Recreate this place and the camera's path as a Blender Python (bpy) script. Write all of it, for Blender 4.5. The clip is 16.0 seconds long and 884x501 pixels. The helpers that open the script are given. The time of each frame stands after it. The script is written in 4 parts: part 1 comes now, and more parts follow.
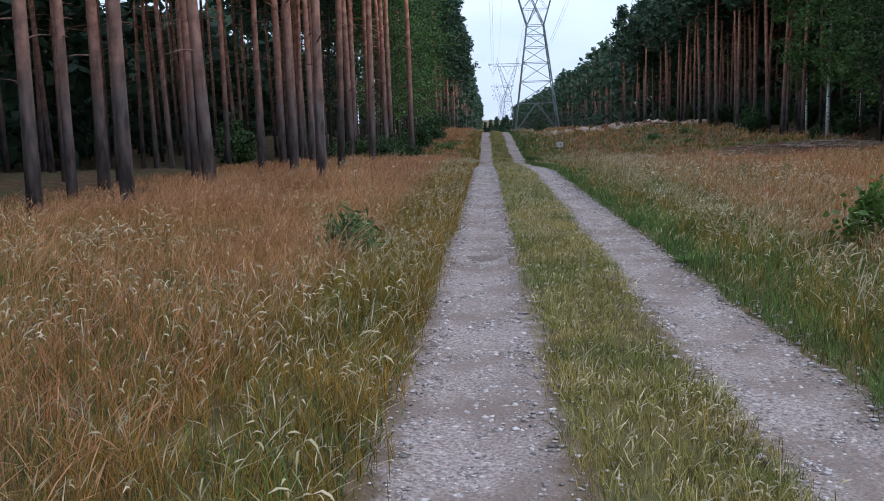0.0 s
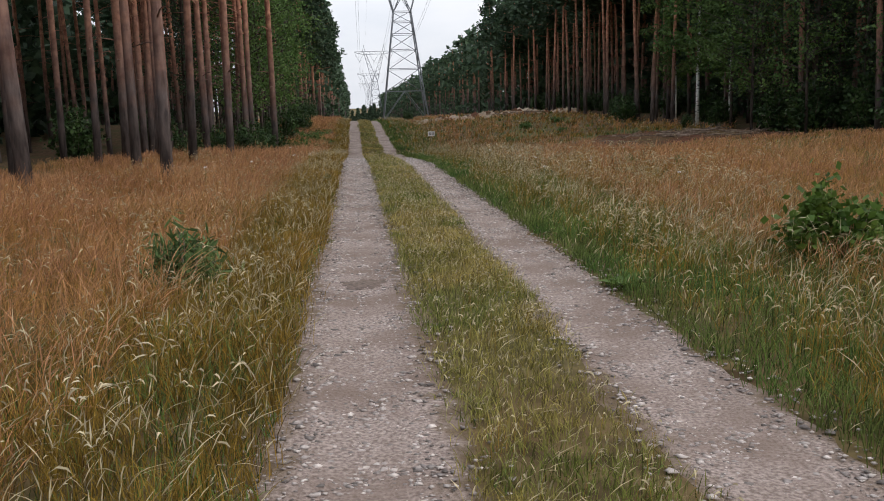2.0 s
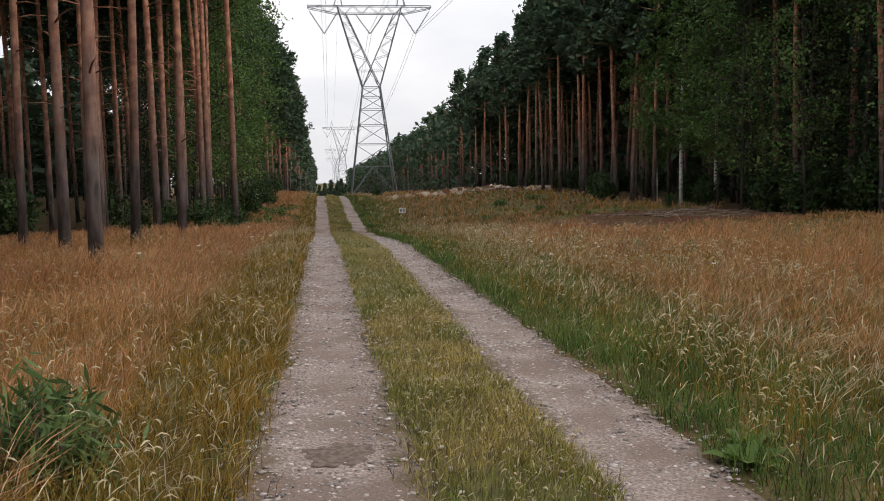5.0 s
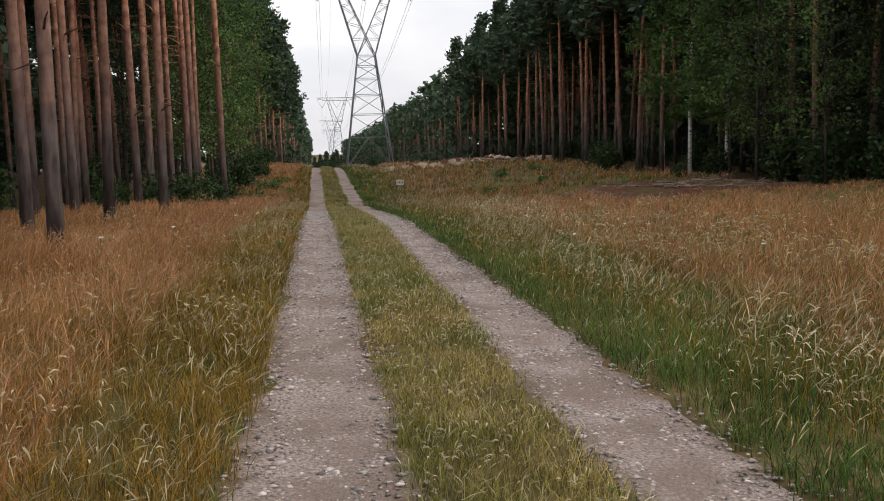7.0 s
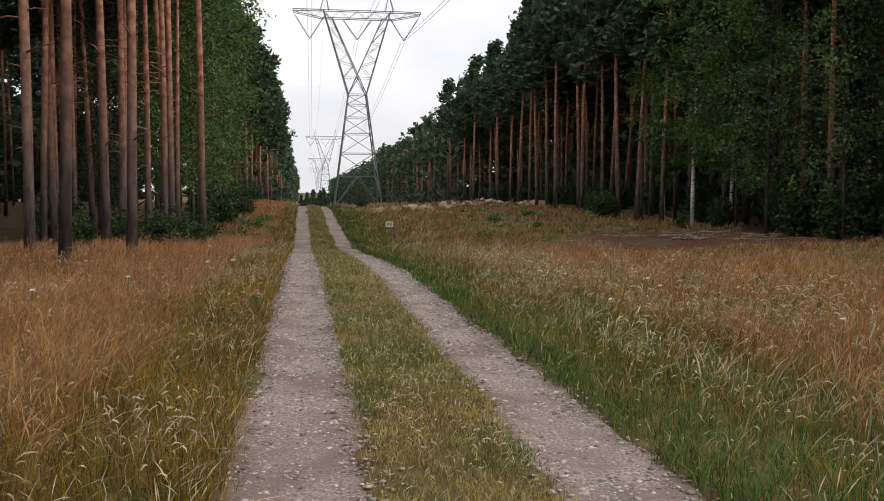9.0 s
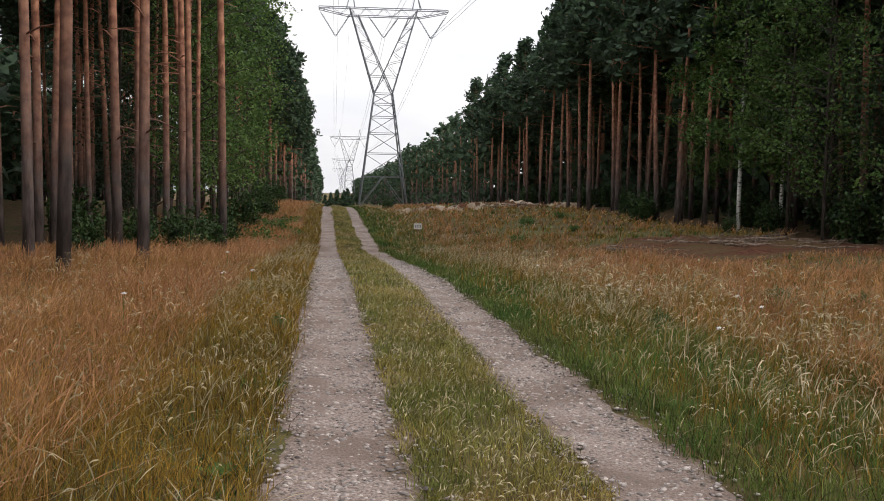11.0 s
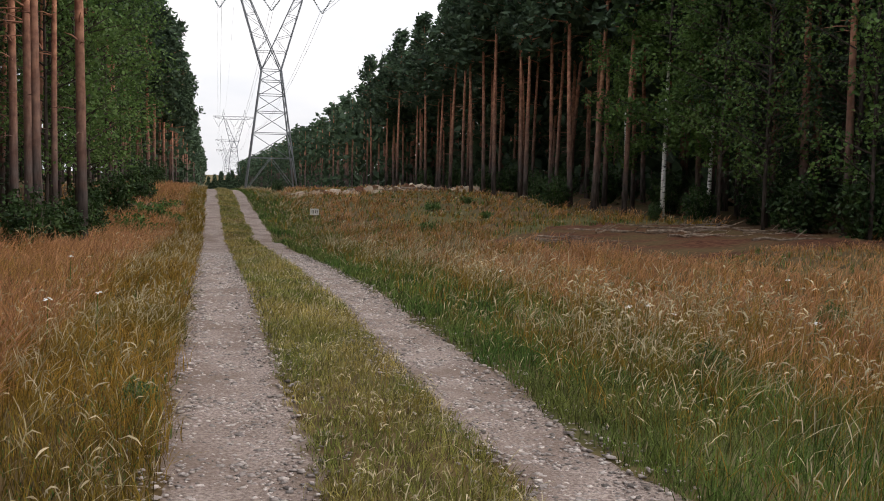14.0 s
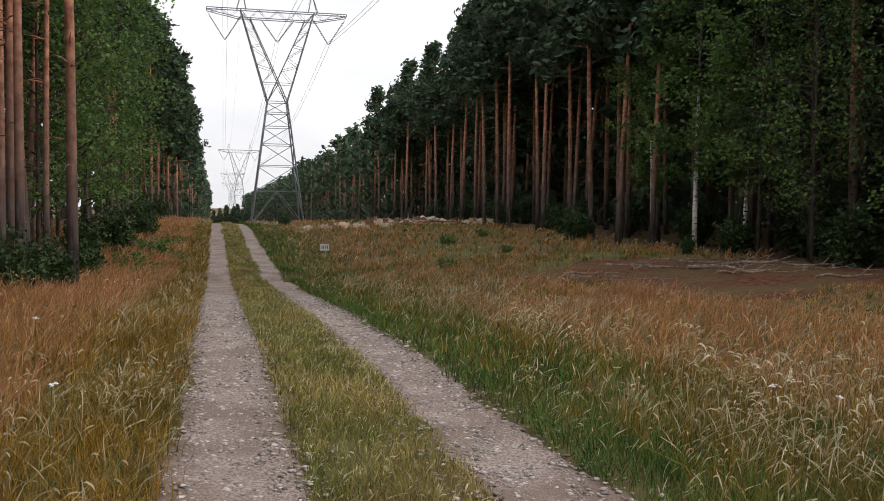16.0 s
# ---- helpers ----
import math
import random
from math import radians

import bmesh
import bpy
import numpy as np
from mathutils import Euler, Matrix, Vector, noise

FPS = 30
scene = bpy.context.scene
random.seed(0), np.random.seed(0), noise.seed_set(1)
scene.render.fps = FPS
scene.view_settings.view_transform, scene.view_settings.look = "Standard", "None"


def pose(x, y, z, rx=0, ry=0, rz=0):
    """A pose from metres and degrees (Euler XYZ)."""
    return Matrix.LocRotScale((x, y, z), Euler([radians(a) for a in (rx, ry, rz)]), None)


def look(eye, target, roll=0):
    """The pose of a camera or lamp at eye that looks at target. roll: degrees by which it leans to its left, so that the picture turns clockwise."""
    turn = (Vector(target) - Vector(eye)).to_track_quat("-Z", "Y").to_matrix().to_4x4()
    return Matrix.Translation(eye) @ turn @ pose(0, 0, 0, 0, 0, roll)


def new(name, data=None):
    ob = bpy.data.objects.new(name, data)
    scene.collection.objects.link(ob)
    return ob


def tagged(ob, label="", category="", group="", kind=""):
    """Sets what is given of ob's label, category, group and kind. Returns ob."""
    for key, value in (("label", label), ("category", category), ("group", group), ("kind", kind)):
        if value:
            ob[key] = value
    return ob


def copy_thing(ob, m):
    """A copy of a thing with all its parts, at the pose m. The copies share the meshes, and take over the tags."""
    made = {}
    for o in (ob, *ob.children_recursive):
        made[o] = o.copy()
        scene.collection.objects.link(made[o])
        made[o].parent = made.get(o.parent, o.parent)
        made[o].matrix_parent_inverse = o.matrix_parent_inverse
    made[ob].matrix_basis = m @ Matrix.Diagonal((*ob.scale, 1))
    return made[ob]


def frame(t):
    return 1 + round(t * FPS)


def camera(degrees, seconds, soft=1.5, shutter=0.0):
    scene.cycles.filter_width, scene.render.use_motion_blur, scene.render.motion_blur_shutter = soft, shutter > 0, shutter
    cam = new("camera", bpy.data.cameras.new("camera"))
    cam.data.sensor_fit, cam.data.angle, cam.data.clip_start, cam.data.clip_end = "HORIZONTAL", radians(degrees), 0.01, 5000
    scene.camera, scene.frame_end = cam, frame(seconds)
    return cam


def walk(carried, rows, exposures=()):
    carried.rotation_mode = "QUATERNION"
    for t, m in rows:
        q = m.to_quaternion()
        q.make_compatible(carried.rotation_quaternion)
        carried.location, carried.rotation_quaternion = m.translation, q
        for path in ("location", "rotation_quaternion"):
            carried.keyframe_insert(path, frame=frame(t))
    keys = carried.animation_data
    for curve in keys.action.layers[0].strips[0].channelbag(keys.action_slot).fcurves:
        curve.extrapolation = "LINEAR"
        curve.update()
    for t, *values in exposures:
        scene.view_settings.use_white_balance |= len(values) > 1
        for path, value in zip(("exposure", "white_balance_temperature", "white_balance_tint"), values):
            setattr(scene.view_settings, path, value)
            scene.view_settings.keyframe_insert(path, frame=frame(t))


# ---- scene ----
cam = camera(50.65, 16.0, soft=1.0)
ROWS = [
    (0.0, 0.084, 2.452, 1.501, 2.71, -7.95, 1.69),
    (0.5, 0.116, 2.989, 1.516, -1.14, -8.43, 2.67),
    (1.0, 0.086, 3.532, 1.491, -3.66, -8.49, 2.01),
    (1.5, 0.037, 4.112, 1.488, -5.02, -8.63, 1.66),
    (2.0, 0.005, 4.711, 1.492, -5.35, -8.88, 1.59),
    (2.5, -0.017, 5.281, 1.480, -5.73, -8.84, 1.54),
    (3.0, -0.043, 5.819, 1.478, -6.16, -7.05, 1.23),
    (3.5, -0.089, 6.334, 1.509, -6.72, -4.72, 0.89),
    (4.0, -0.077, 6.771, 1.506, -6.90, -3.82, 0.79),
    (6.5, 0.024, 8.770, 1.478, -8.07, -5.85, 1.28),
    (7.0, 0.032, 9.271, 1.487, -7.65, -6.12, 1.37),
    (7.5, 0.042, 9.829, 1.502, -7.26, -2.45, 1.14),
    (8.0, 0.035, 10.366, 1.509, -7.89, -2.73, 0.61),
    (10.5, -0.022, 12.777, 1.514, -7.93, -4.25, -1.26),
    (11.0, -0.074, 13.323, 1.505, -7.05, -3.53, -0.75),
    (11.5, -0.119, 13.922, 1.534, -6.99, -2.75, -0.32),
    (12.0, -0.145, 14.560, 1.509, -7.65, -3.36, -0.14),
    (12.5, -0.146, 15.255, 1.482, -8.56, -1.07, -0.26),
    (13.0, -0.145, 15.983, 1.486, -10.47, -3.76, -0.65),
    (13.5, -0.144, 16.683, 1.488, -12.53, -5.21, -0.94),
    (14.0, -0.134, 17.326, 1.472, -13.93, -4.44, -1.18),
    (14.5, -0.122, 17.926, 1.482, -14.76, -3.69, -1.23),
    (15.0, -0.111, 18.493, 1.497, -14.93, -3.17, -1.12),
    (15.5, -0.109, 19.026, 1.490, -14.44, -2.77, -0.78),
    (16.0, -0.111, 19.549, 1.508, -13.65, -2.52, -0.66),
]
walk(cam, [(t, pose(x, y, z, 90 + pitch, roll, yaw)) for t, x, y, z, yaw, pitch, roll in ROWS],
     exposures=[(0.0, 0.62, 5250, 13), (0.5, 0.62, 5400, 13), (1.0, 0.62, 5700, 13), (1.5, 0.62, 5950, 13), (2.0, 0.60, 6400, 14), (4.0, 0.58, 6700, 15), (9.0, 0.60, 6700, 15), (12.0, 0.74, 6700, 15), (14.0, 0.72, 6700, 15), (16.0, 0.69, 6700, 15)])

# ---- sky and sun: bright, overcast summer evening ----
world = bpy.data.worlds.new("overcast_sky")
scene.world = world
world.use_nodes = True
wn, wl = world.node_tree.nodes, world.node_tree.links
wn.clear()
sky = wn.new("ShaderNodeTexSky")
sky.sky_type, sky.sun_disc = "NISHITA", False
sky.sun_elevation, sky.sun_rotation = radians(37), radians(118)
sky.air_density, sky.dust_density = 1.0, 3.0
wco = wn.new("ShaderNodeTexCoord")
wmap = wn.new("ShaderNodeMapping")
wmap.inputs["Scale"].default_value = (1.5, 1.5, 5.0)
cloud = wn.new("ShaderNodeTexNoise")
cloud.inputs["Scale"].default_value, cloud.inputs["Detail"].default_value = 2.2, 5.0
cramp = wn.new("ShaderNodeValToRGB")
cramp.color_ramp.elements[0].position, cramp.color_ramp.elements[0].color = 0.32, (0.70, 0.76, 0.82, 1)
cramp.color_ramp.elements[1].position, cramp.color_ramp.elements[1].color = 0.62, (0.93, 0.95, 0.96, 1)
cgain = wn.new("ShaderNodeVectorMath")
cgain.operation = "SCALE"
cgain.inputs["Scale"].default_value = 10.0
cmix = wn.new("ShaderNodeMix")
cmix.data_type = "RGBA"
cmix.inputs[0].default_value = 0.88
bg = wn.new("ShaderNodeBackground")
bg.inputs["Strength"].default_value = 0.1
wout = wn.new("ShaderNodeOutputWorld")
wl.new(wco.outputs["Generated"], wmap.inputs["Vector"])
wl.new(wmap.outputs["Vector"], cloud.inputs["Vector"])
wl.new(cloud.outputs["Fac"], cramp.inputs["Fac"])
wl.new(cramp.outputs["Color"], cgain.inputs[0])
# an overcast sky is brighter overhead than at the horizon
wsep = wn.new("ShaderNodeSeparateXYZ")
wgrad = wn.new("ShaderNodeMapRange")
wgrad.inputs["To Min"].default_value, wgrad.inputs["To Max"].default_value = 7.0, 12.0
wl.new(wco.outputs["Generated"], wsep.inputs["Vector"])
wl.new(wsep.outputs["Z"], wgrad.inputs["Value"])
wl.new(wgrad.outputs["Result"], cgain.inputs["Scale"])
wl.new(sky.outputs["Color"], cmix.inputs[6])
wl.new(cgain.outputs["Vector"], cmix.inputs[7])
wl.new(cmix.outputs[2], bg.inputs["Color"])
wl.new(bg.outputs["Background"], wout.inputs["Surface"])

sun = new("sun", bpy.data.lights.new("sun", "SUN"))
sun.data.energy, sun.data.angle, sun.data.color = 0.7, radians(14), (1.0, 0.95, 0.88)
sun.matrix_world = look((30, -16, 26), (0, 0, 0))

# ---- materials ----
def material(name, low, high, scale=8.0, rough=0.9, bump=0.3, coords="Object", stretch=(1, 1, 1), second=None, second_scale=0.6,
             second_amount=0.5, per="", per_amount=0.25, gloss=0.3, translucent=0.0):
    """A procedural surface: two-scale noise between low and high, second as large stains, and a variation from piece to piece."""
    m = bpy.data.materials.new(name)
    m.use_nodes = True
    n, l = m.node_tree.nodes, m.node_tree.links
    bsdf = n["Principled BSDF"]
    co, mp = n.new("ShaderNodeTexCoord"), n.new("ShaderNodeMapping")
    mp.inputs["Scale"].default_value = stretch
    l.new(co.outputs[coords], mp.inputs["Vector"])
    fine = n.new("ShaderNodeTexNoise")
    fine.inputs["Scale"].default_value, fine.inputs["Detail"].default_value = scale, 6.0
    l.new(mp.outputs["Vector"], fine.inputs["Vector"])
    ramp = n.new("ShaderNodeValToRGB")
    ramp.color_ramp.elements[0].position, ramp.color_ramp.elements[0].color = 0.35, (*low, 1)
    ramp.color_ramp.elements[1].position, ramp.color_ramp.elements[1].color = 0.65, (*high, 1)
    l.new(fine.outputs["Fac"], ramp.inputs["Fac"])
    colour = ramp.outputs["Color"]
    if second:
        big = n.new("ShaderNodeTexNoise")
        big.inputs["Scale"].default_value, big.inputs["Detail"].default_value = second_scale, 3.0
        l.new(mp.outputs["Vector"], big.inputs["Vector"])
        fac = n.new("ShaderNodeMapRange")
        fac.inputs["From Min"].default_value, fac.inputs["From Max"].default_value = 0.42, 0.62
        fac.inputs["To Max"].default_value = second_amount
        l.new(big.outputs["Fac"], fac.inputs["Value"])
        mix = n.new("ShaderNodeMix")
        mix.data_type = "RGBA"
        mix.inputs[7].default_value = (*second, 1)
        l.new(fac.outputs["Result"], mix.inputs[0])
        l.new(colour, mix.inputs[6])
        colour = mix.outputs[2]
    if per:
        if per == "island":
            rnd = n.new("ShaderNodeNewGeometry").outputs["Random Per Island"]
        else:
            rnd = n.new("ShaderNodeObjectInfo").outputs["Random"]
        gain = n.new("ShaderNodeMapRange")
        gain.inputs["To Min"].default_value, gain.inputs["To Max"].default_value = 1 - per_amount, 1 + per_amount
        l.new(rnd, gain.inputs["Value"])
        sc = n.new("ShaderNodeVectorMath")
        sc.operation = "SCALE"
        l.new(colour, sc.inputs[0])
        l.new(gain.outputs["Result"], sc.inputs["Scale"])
        colour = sc.outputs["Vector"]
    l.new(colour, bsdf.inputs["Base Color"])
    bsdf.inputs["Roughness"].default_value = rough
    bsdf.inputs["Specular IOR Level"].default_value = gloss
    if bump:
        b = n.new("ShaderNodeBump")
        b.inputs["Strength"].default_value, b.inputs["Distance"].default_value = bump, 0.02
        l.new(fine.outputs["Fac"], b.inputs["Height"])
        l.new(b.outputs["Normal"], bsdf.inputs["Normal"])
    if translucent:
        tr, ms = n.new("ShaderNodeBsdfTranslucent"), n.new("ShaderNodeMixShader")
        ms.inputs[0].default_value = translucent
        l.new(colour, tr.inputs["Color"])
        l.new(bsdf.outputs["BSDF"], ms.inputs[1])
        l.new(tr.outputs["BSDF"], ms.inputs[2])
        l.new(ms.outputs["Shader"], n["Material Output"].inputs["Surface"])
    return m


def bark_material():
    """Scots pine bark: grey-brown plates below, flaking orange above."""
    m = material("pine_bark", (0.042, 0.034, 0.033), (0.135, 0.108, 0.10), 9.0, 0.95, 0.9, stretch=(1, 1, 0.22), per="object", per_amount=0.3)
    n, l = m.node_tree.nodes, m.node_tree.links
    bsdf = n["Principled BSDF"]
    below = bsdf.inputs["Base Color"].links[0].from_socket
    co, sep = n.new("ShaderNodeTexCoord"), n.new("ShaderNodeSeparateXYZ")
    l.new(co.outputs["Object"], sep.inputs["Vector"])
    wob = n.new("ShaderNodeTexNoise")
    wob.inputs["Scale"].default_value = 1.6
    l.new(co.outputs["Object"], wob.inputs["Vector"])
    add = n.new("ShaderNodeMath")
    add.operation = "MULTIPLY_ADD"
    add.inputs[1].default_value = 4.0
    l.new(wob.outputs["Fac"], add.inputs[0])
    l.new(sep.outputs["Z"], add.inputs[2])
    rg = n.new("ShaderNodeMapRange")
    rg.inputs["From Min"].default_value, rg.inputs["From Max"].default_value = 3.4, 8.0
    l.new(add.outputs["Value"], rg.inputs["Value"])
    fl = n.new("ShaderNodeTexNoise")
    fl.inputs["Scale"].default_value, fl.inputs["Detail"].default_value = 6.0, 5.0
    l.new(co.outputs["Object"], fl.inputs["Vector"])
    rp = n.new("ShaderNodeValToRGB")
    rp.color_ramp.elements[0].position, rp.color_ramp.elements[0].color = 0.35, (0.27, 0.115, 0.075, 1)
    rp.color_ramp.elements[1].position, rp.color_ramp.elements[1].color = 0.66, (0.58, 0.29, 0.185, 1)
    l.new(fl.outputs["Fac"], rp.inputs["Fac"])
    mix = n.new("ShaderNodeMix")
    mix.data_type = "RGBA"
    l.new(rg.outputs["Result"], mix.inputs[0])
    l.new(below, mix.inputs[6])
    l.new(rp.outputs["Color"], mix.inputs[7])
    l.new(mix.outputs[2], bsdf.inputs["Base Color"])
    return m


SOIL = material("dry_meadow_soil", (0.075, 0.05, 0.026), (0.18, 0.125, 0.06), 5.0, 0.95, 0.5, second=(0.10, 0.12, 0.045), second_scale=0.25, second_amount=0.6, gloss=0.06)
GRAVEL = material("gravel_track", (0.19, 0.145, 0.125), (0.46, 0.375, 0.33), 48.0, 0.95, 1.0, second=(0.20, 0.145, 0.115), second_scale=1.3, second_amount=0.8)


def dirty_margins(m):
    """The crushed stone gives way to brown soil towards the edges of each rut."""
    n, l = m.node_tree.nodes, m.node_tree.links
    bsdf = n["Principled BSDF"]
    before = bsdf.inputs["Base Color"].links[0].from_socket
    co, sep = n.new("ShaderNodeTexCoord"), n.new("ShaderNodeSeparateXYZ")
    l.new(co.outputs["Object"], sep.inputs["Vector"])

    def math_node(op, a, b):
        q = n.new("ShaderNodeMath")
        q.operation = op
        for i, v in enumerate((a, b)):
            if isinstance(v, float):
                q.inputs[i].default_value = v
            elif v is not None:
                l.new(v, q.inputs[i])
        return q.outputs["Value"]

    d0 = math_node("ABSOLUTE", sep.outputs["X"], None)
    d1 = math_node("ABSOLUTE", math_node("SUBTRACT", sep.outputs["X"], 1.7), None)
    d = math_node("MINIMUM", d0, d1)
    ns = n.new("ShaderNodeTexNoise")
    ns.inputs["Scale"].default_value, ns.inputs["Detail"].default_value = 5.0, 8.0
    l.new(co.outputs["Object"], ns.inputs["Vector"])
    d = math_node("ADD", d, math_node("MULTIPLY", math_node("SUBTRACT", ns.outputs["Fac"], 0.5), 0.55))
    rg = n.new("ShaderNodeMapRange")
    rg.interpolation_type = "SMOOTHSTEP"
    rg.inputs["From Min"].default_value, rg.inputs["From Max"].default_value = 0.26, 0.50
    l.new(d, rg.inputs["Value"])
    mix = n.new("ShaderNodeMix")
    mix.data_type = "RGBA"
    mix.inputs[7].default_value = (0.15, 0.105, 0.062, 1)
    l.new(rg.outputs["Result"], mix.inputs[0])
    l.new(before, mix.inputs[6])
    l.new(mix.outputs[2], bsdf.inputs["Base Color"])


dirty_margins(GRAVEL)
STONE = material("crushed_stone", (0.26, 0.22, 0.20), (0.47, 0.42, 0.39), 30.0, 0.9, 0.2, per="island", per_amount=0.62)
DAMP = material("damp_earth", (0.10, 0.072, 0.056), (0.21, 0.155, 0.125), 30.0, 0.75, 0.5)
BARE = material("bare_forest_soil", (0.065, 0.028, 0.018), (0.17, 0.078, 0.048), 7.0, 0.95, 0.8, second=(0.12, 0.11, 0.05), second_scale=0.5, second_amount=0.5, gloss=0.03)
SAND = material("pale_sand", (0.36, 0.29, 0.21), (0.55, 0.46, 0.36), 6.0, 0.95, 0.4, second=(0.22, 0.15, 0.09), second_scale=0.4, second_amount=0.6)
NEEDLES_FLOOR = material("forest_floor", (0.07, 0.045, 0.028), (0.16, 0.10, 0.06), 6.0, 0.95, 0.6, second=(0.06, 0.075, 0.03), second_scale=0.4, second_amount=0.6, gloss=0.05)
BARK = bark_material()
DARK_BARK = material("dark_branch_bark", (0.035, 0.028, 0.024), (0.09, 0.07, 0.06), 9.0, 0.95, 0.5, stretch=(1, 1, 0.3))
BIRCH_BARK = material("birch_bark", (0.05, 0.05, 0.05), (0.72, 0.71, 0.68), 4.0, 0.7, 0.3, stretch=(1, 1, 4.0))
BIRCH_BARK.node_tree.nodes["Color Ramp"].color_ramp.elements[0].position = 0.38
BIRCH_BARK.node_tree.nodes["Color Ramp"].color_ramp.elements[1].position = 0.46
NEEDLES = material("pine_needles", (0.030, 0.058, 0.034), (0.075, 0.120, 0.062), 1.5, 0.7, 0, per="island", per_amount=0.4, translucent=0.25)
LEAVES = material("birch_leaves", (0.06, 0.125, 0.032), (0.135, 0.22, 0.06), 1.2, 0.6, 0, per="island", per_amount=0.35, translucent=0.4)
BUSH_LEAVES = material("dark_bush_leaves", (0.018, 0.045, 0.014), (0.06, 0.11, 0.03), 3.0, 0.6, 0, per="island", per_amount=0.4, translucent=0.2)
WEED_LEAVES = material("weed_leaves", (0.065, 0.12, 0.035), (0.15, 0.21, 0.07), 3.0, 0.6, 0, per="island", per_amount=0.4, translucent=0.25)
SAPLING_LEAVES = material("sapling_leaves", (0.06, 0.125, 0.02), (0.14, 0.21, 0.04), 3.0, 0.55, 0, per="island", per_amount=0.35, translucent=0.35)
DRY = material("dry_grass", (0.32, 0.15, 0.055), (0.52, 0.275, 0.10), 0.7, 0.8, 0, second=(0.33, 0.21, 0.055), second_scale=0.22, second_amount=0.6, per="island", per_amount=0.65, translucent=0.3)
DRY_HEAD = material("dry_grass_heads", (0.40, 0.19, 0.10), (0.58, 0.32, 0.16), 0.6, 0.85, 0, per="island", per_amount=0.35, translucent=0.3)
YELLOW = material("yellowing_grass", (0.19, 0.12, 0.017), (0.35, 0.205, 0.036), 0.9, 0.75, 0, second=(0.13, 0.125, 0.02), second_scale=0.6, second_amount=0.4, per="island", per_amount=0.7, translucent=0.3)
GREEN = material("green_grass", (0.05, 0.115, 0.022), (0.125, 0.195, 0.042), 0.9, 0.7, 0, second=(0.19, 0.17, 0.05), second_scale=0.5, second_amount=0.5, per="island", per_amount=0.7, translucent=0.3)
PALE_HEAD = material("pale_grass_heads", (0.42, 0.35, 0.20), (0.62, 0.54, 0.36), 0.8, 0.85, 0, per="island", per_amount=0.3, translucent=0.3)
MEDIAN = material("median_grass", (0.26, 0.21, 0.055), (0.47, 0.37, 0.125), 1.5, 0.8, 0, second=(0.10, 0.165, 0.03), second_scale=0.7, second_amount=0.7, per="island", per_amount=0.7, translucent=0.3)
STEEL = material("galvanised_steel", (0.12, 0.13, 0.145), (0.20, 0.215, 0.23), 3.0, 0.55, 0.1, per="object", per_amount=0.1, gloss=0.5)
WIRE = material("aluminium_wire", (0.26, 0.28, 0.30), (0.36, 0.38, 0.40), 5.0, 0.5, 0)
GLASS = material("insulator_glass", (0.16, 0.20, 0.22), (0.28, 0.32, 0.34), 8.0, 0.25, 0)
WHITE = material("white_sign_paint", (0.66, 0.64, 0.60), (0.80, 0.78, 0.75), 12.0, 0.6, 0.05)
BLACK = material("black_sign_paint", (0.02, 0.02, 0.02), (0.04, 0.04, 0.04), 12.0, 0.6, 0)
WOOD = material("grey_post_wood", (0.16, 0.13, 0.10), (0.30, 0.25, 0.20), 12.0, 0.9, 0.4, stretch=(1, 1, 0.2))
DEADWOOD = material("bleached_deadwood", (0.13, 0.095, 0.07), (0.34, 0.26, 0.20), 9.0, 0.9, 0.4, per="object", per_amount=0.25)
PETAL = material("white_petals", (0.70, 0.70, 0.66), (0.80, 0.80, 0.78), 10.0, 0.7, 0)


# ---- helpers for things ----
def mesh_object(name, verts, faces, mats, parent=None, slots=None, smooth=False, label=""):
    me = bpy.data.meshes.new(name)
    me.from_pydata([tuple(v) for v in verts], [], [tuple(f) for f in faces])
    for m in mats:
        me.materials.append(m)
    if slots is not None:
        me.polygons.foreach_set("material_index", np.asarray(slots, dtype=np.int32))
    if smooth:
        me.polygons.foreach_set("use_smooth", np.ones(len(me.polygons), dtype=bool))
    ob = new(name, me)
    if parent:
        ob.parent = parent
    if label:
        tagged(ob, label)
    return ob


def array_object(name, verts, tris, mats, slots=None):
    """A mesh of triangles from arrays."""
    me = bpy.data.meshes.new(name)
    nv, nt = len(verts), len(tris)
    me.vertices.add(nv)
    me.vertices.foreach_set("co", np.ascontiguousarray(verts, dtype=np.float32).ravel())
    me.loops.add(nt * 3)
    me.loops.foreach_set("vertex_index", np.ascontiguousarray(tris, dtype=np.int32).ravel())
    me.polygons.add(nt)
    me.polygons.foreach_set("loop_start", np.arange(0, nt * 3, 3, dtype=np.int32))
    for m in mats:
        me.materials.append(m)
    if slots is not None:
        me.polygons.foreach_set("material_index", np.asarray(slots, dtype=np.int32))
    me.update(calc_edges=True)
    return new(name, me)


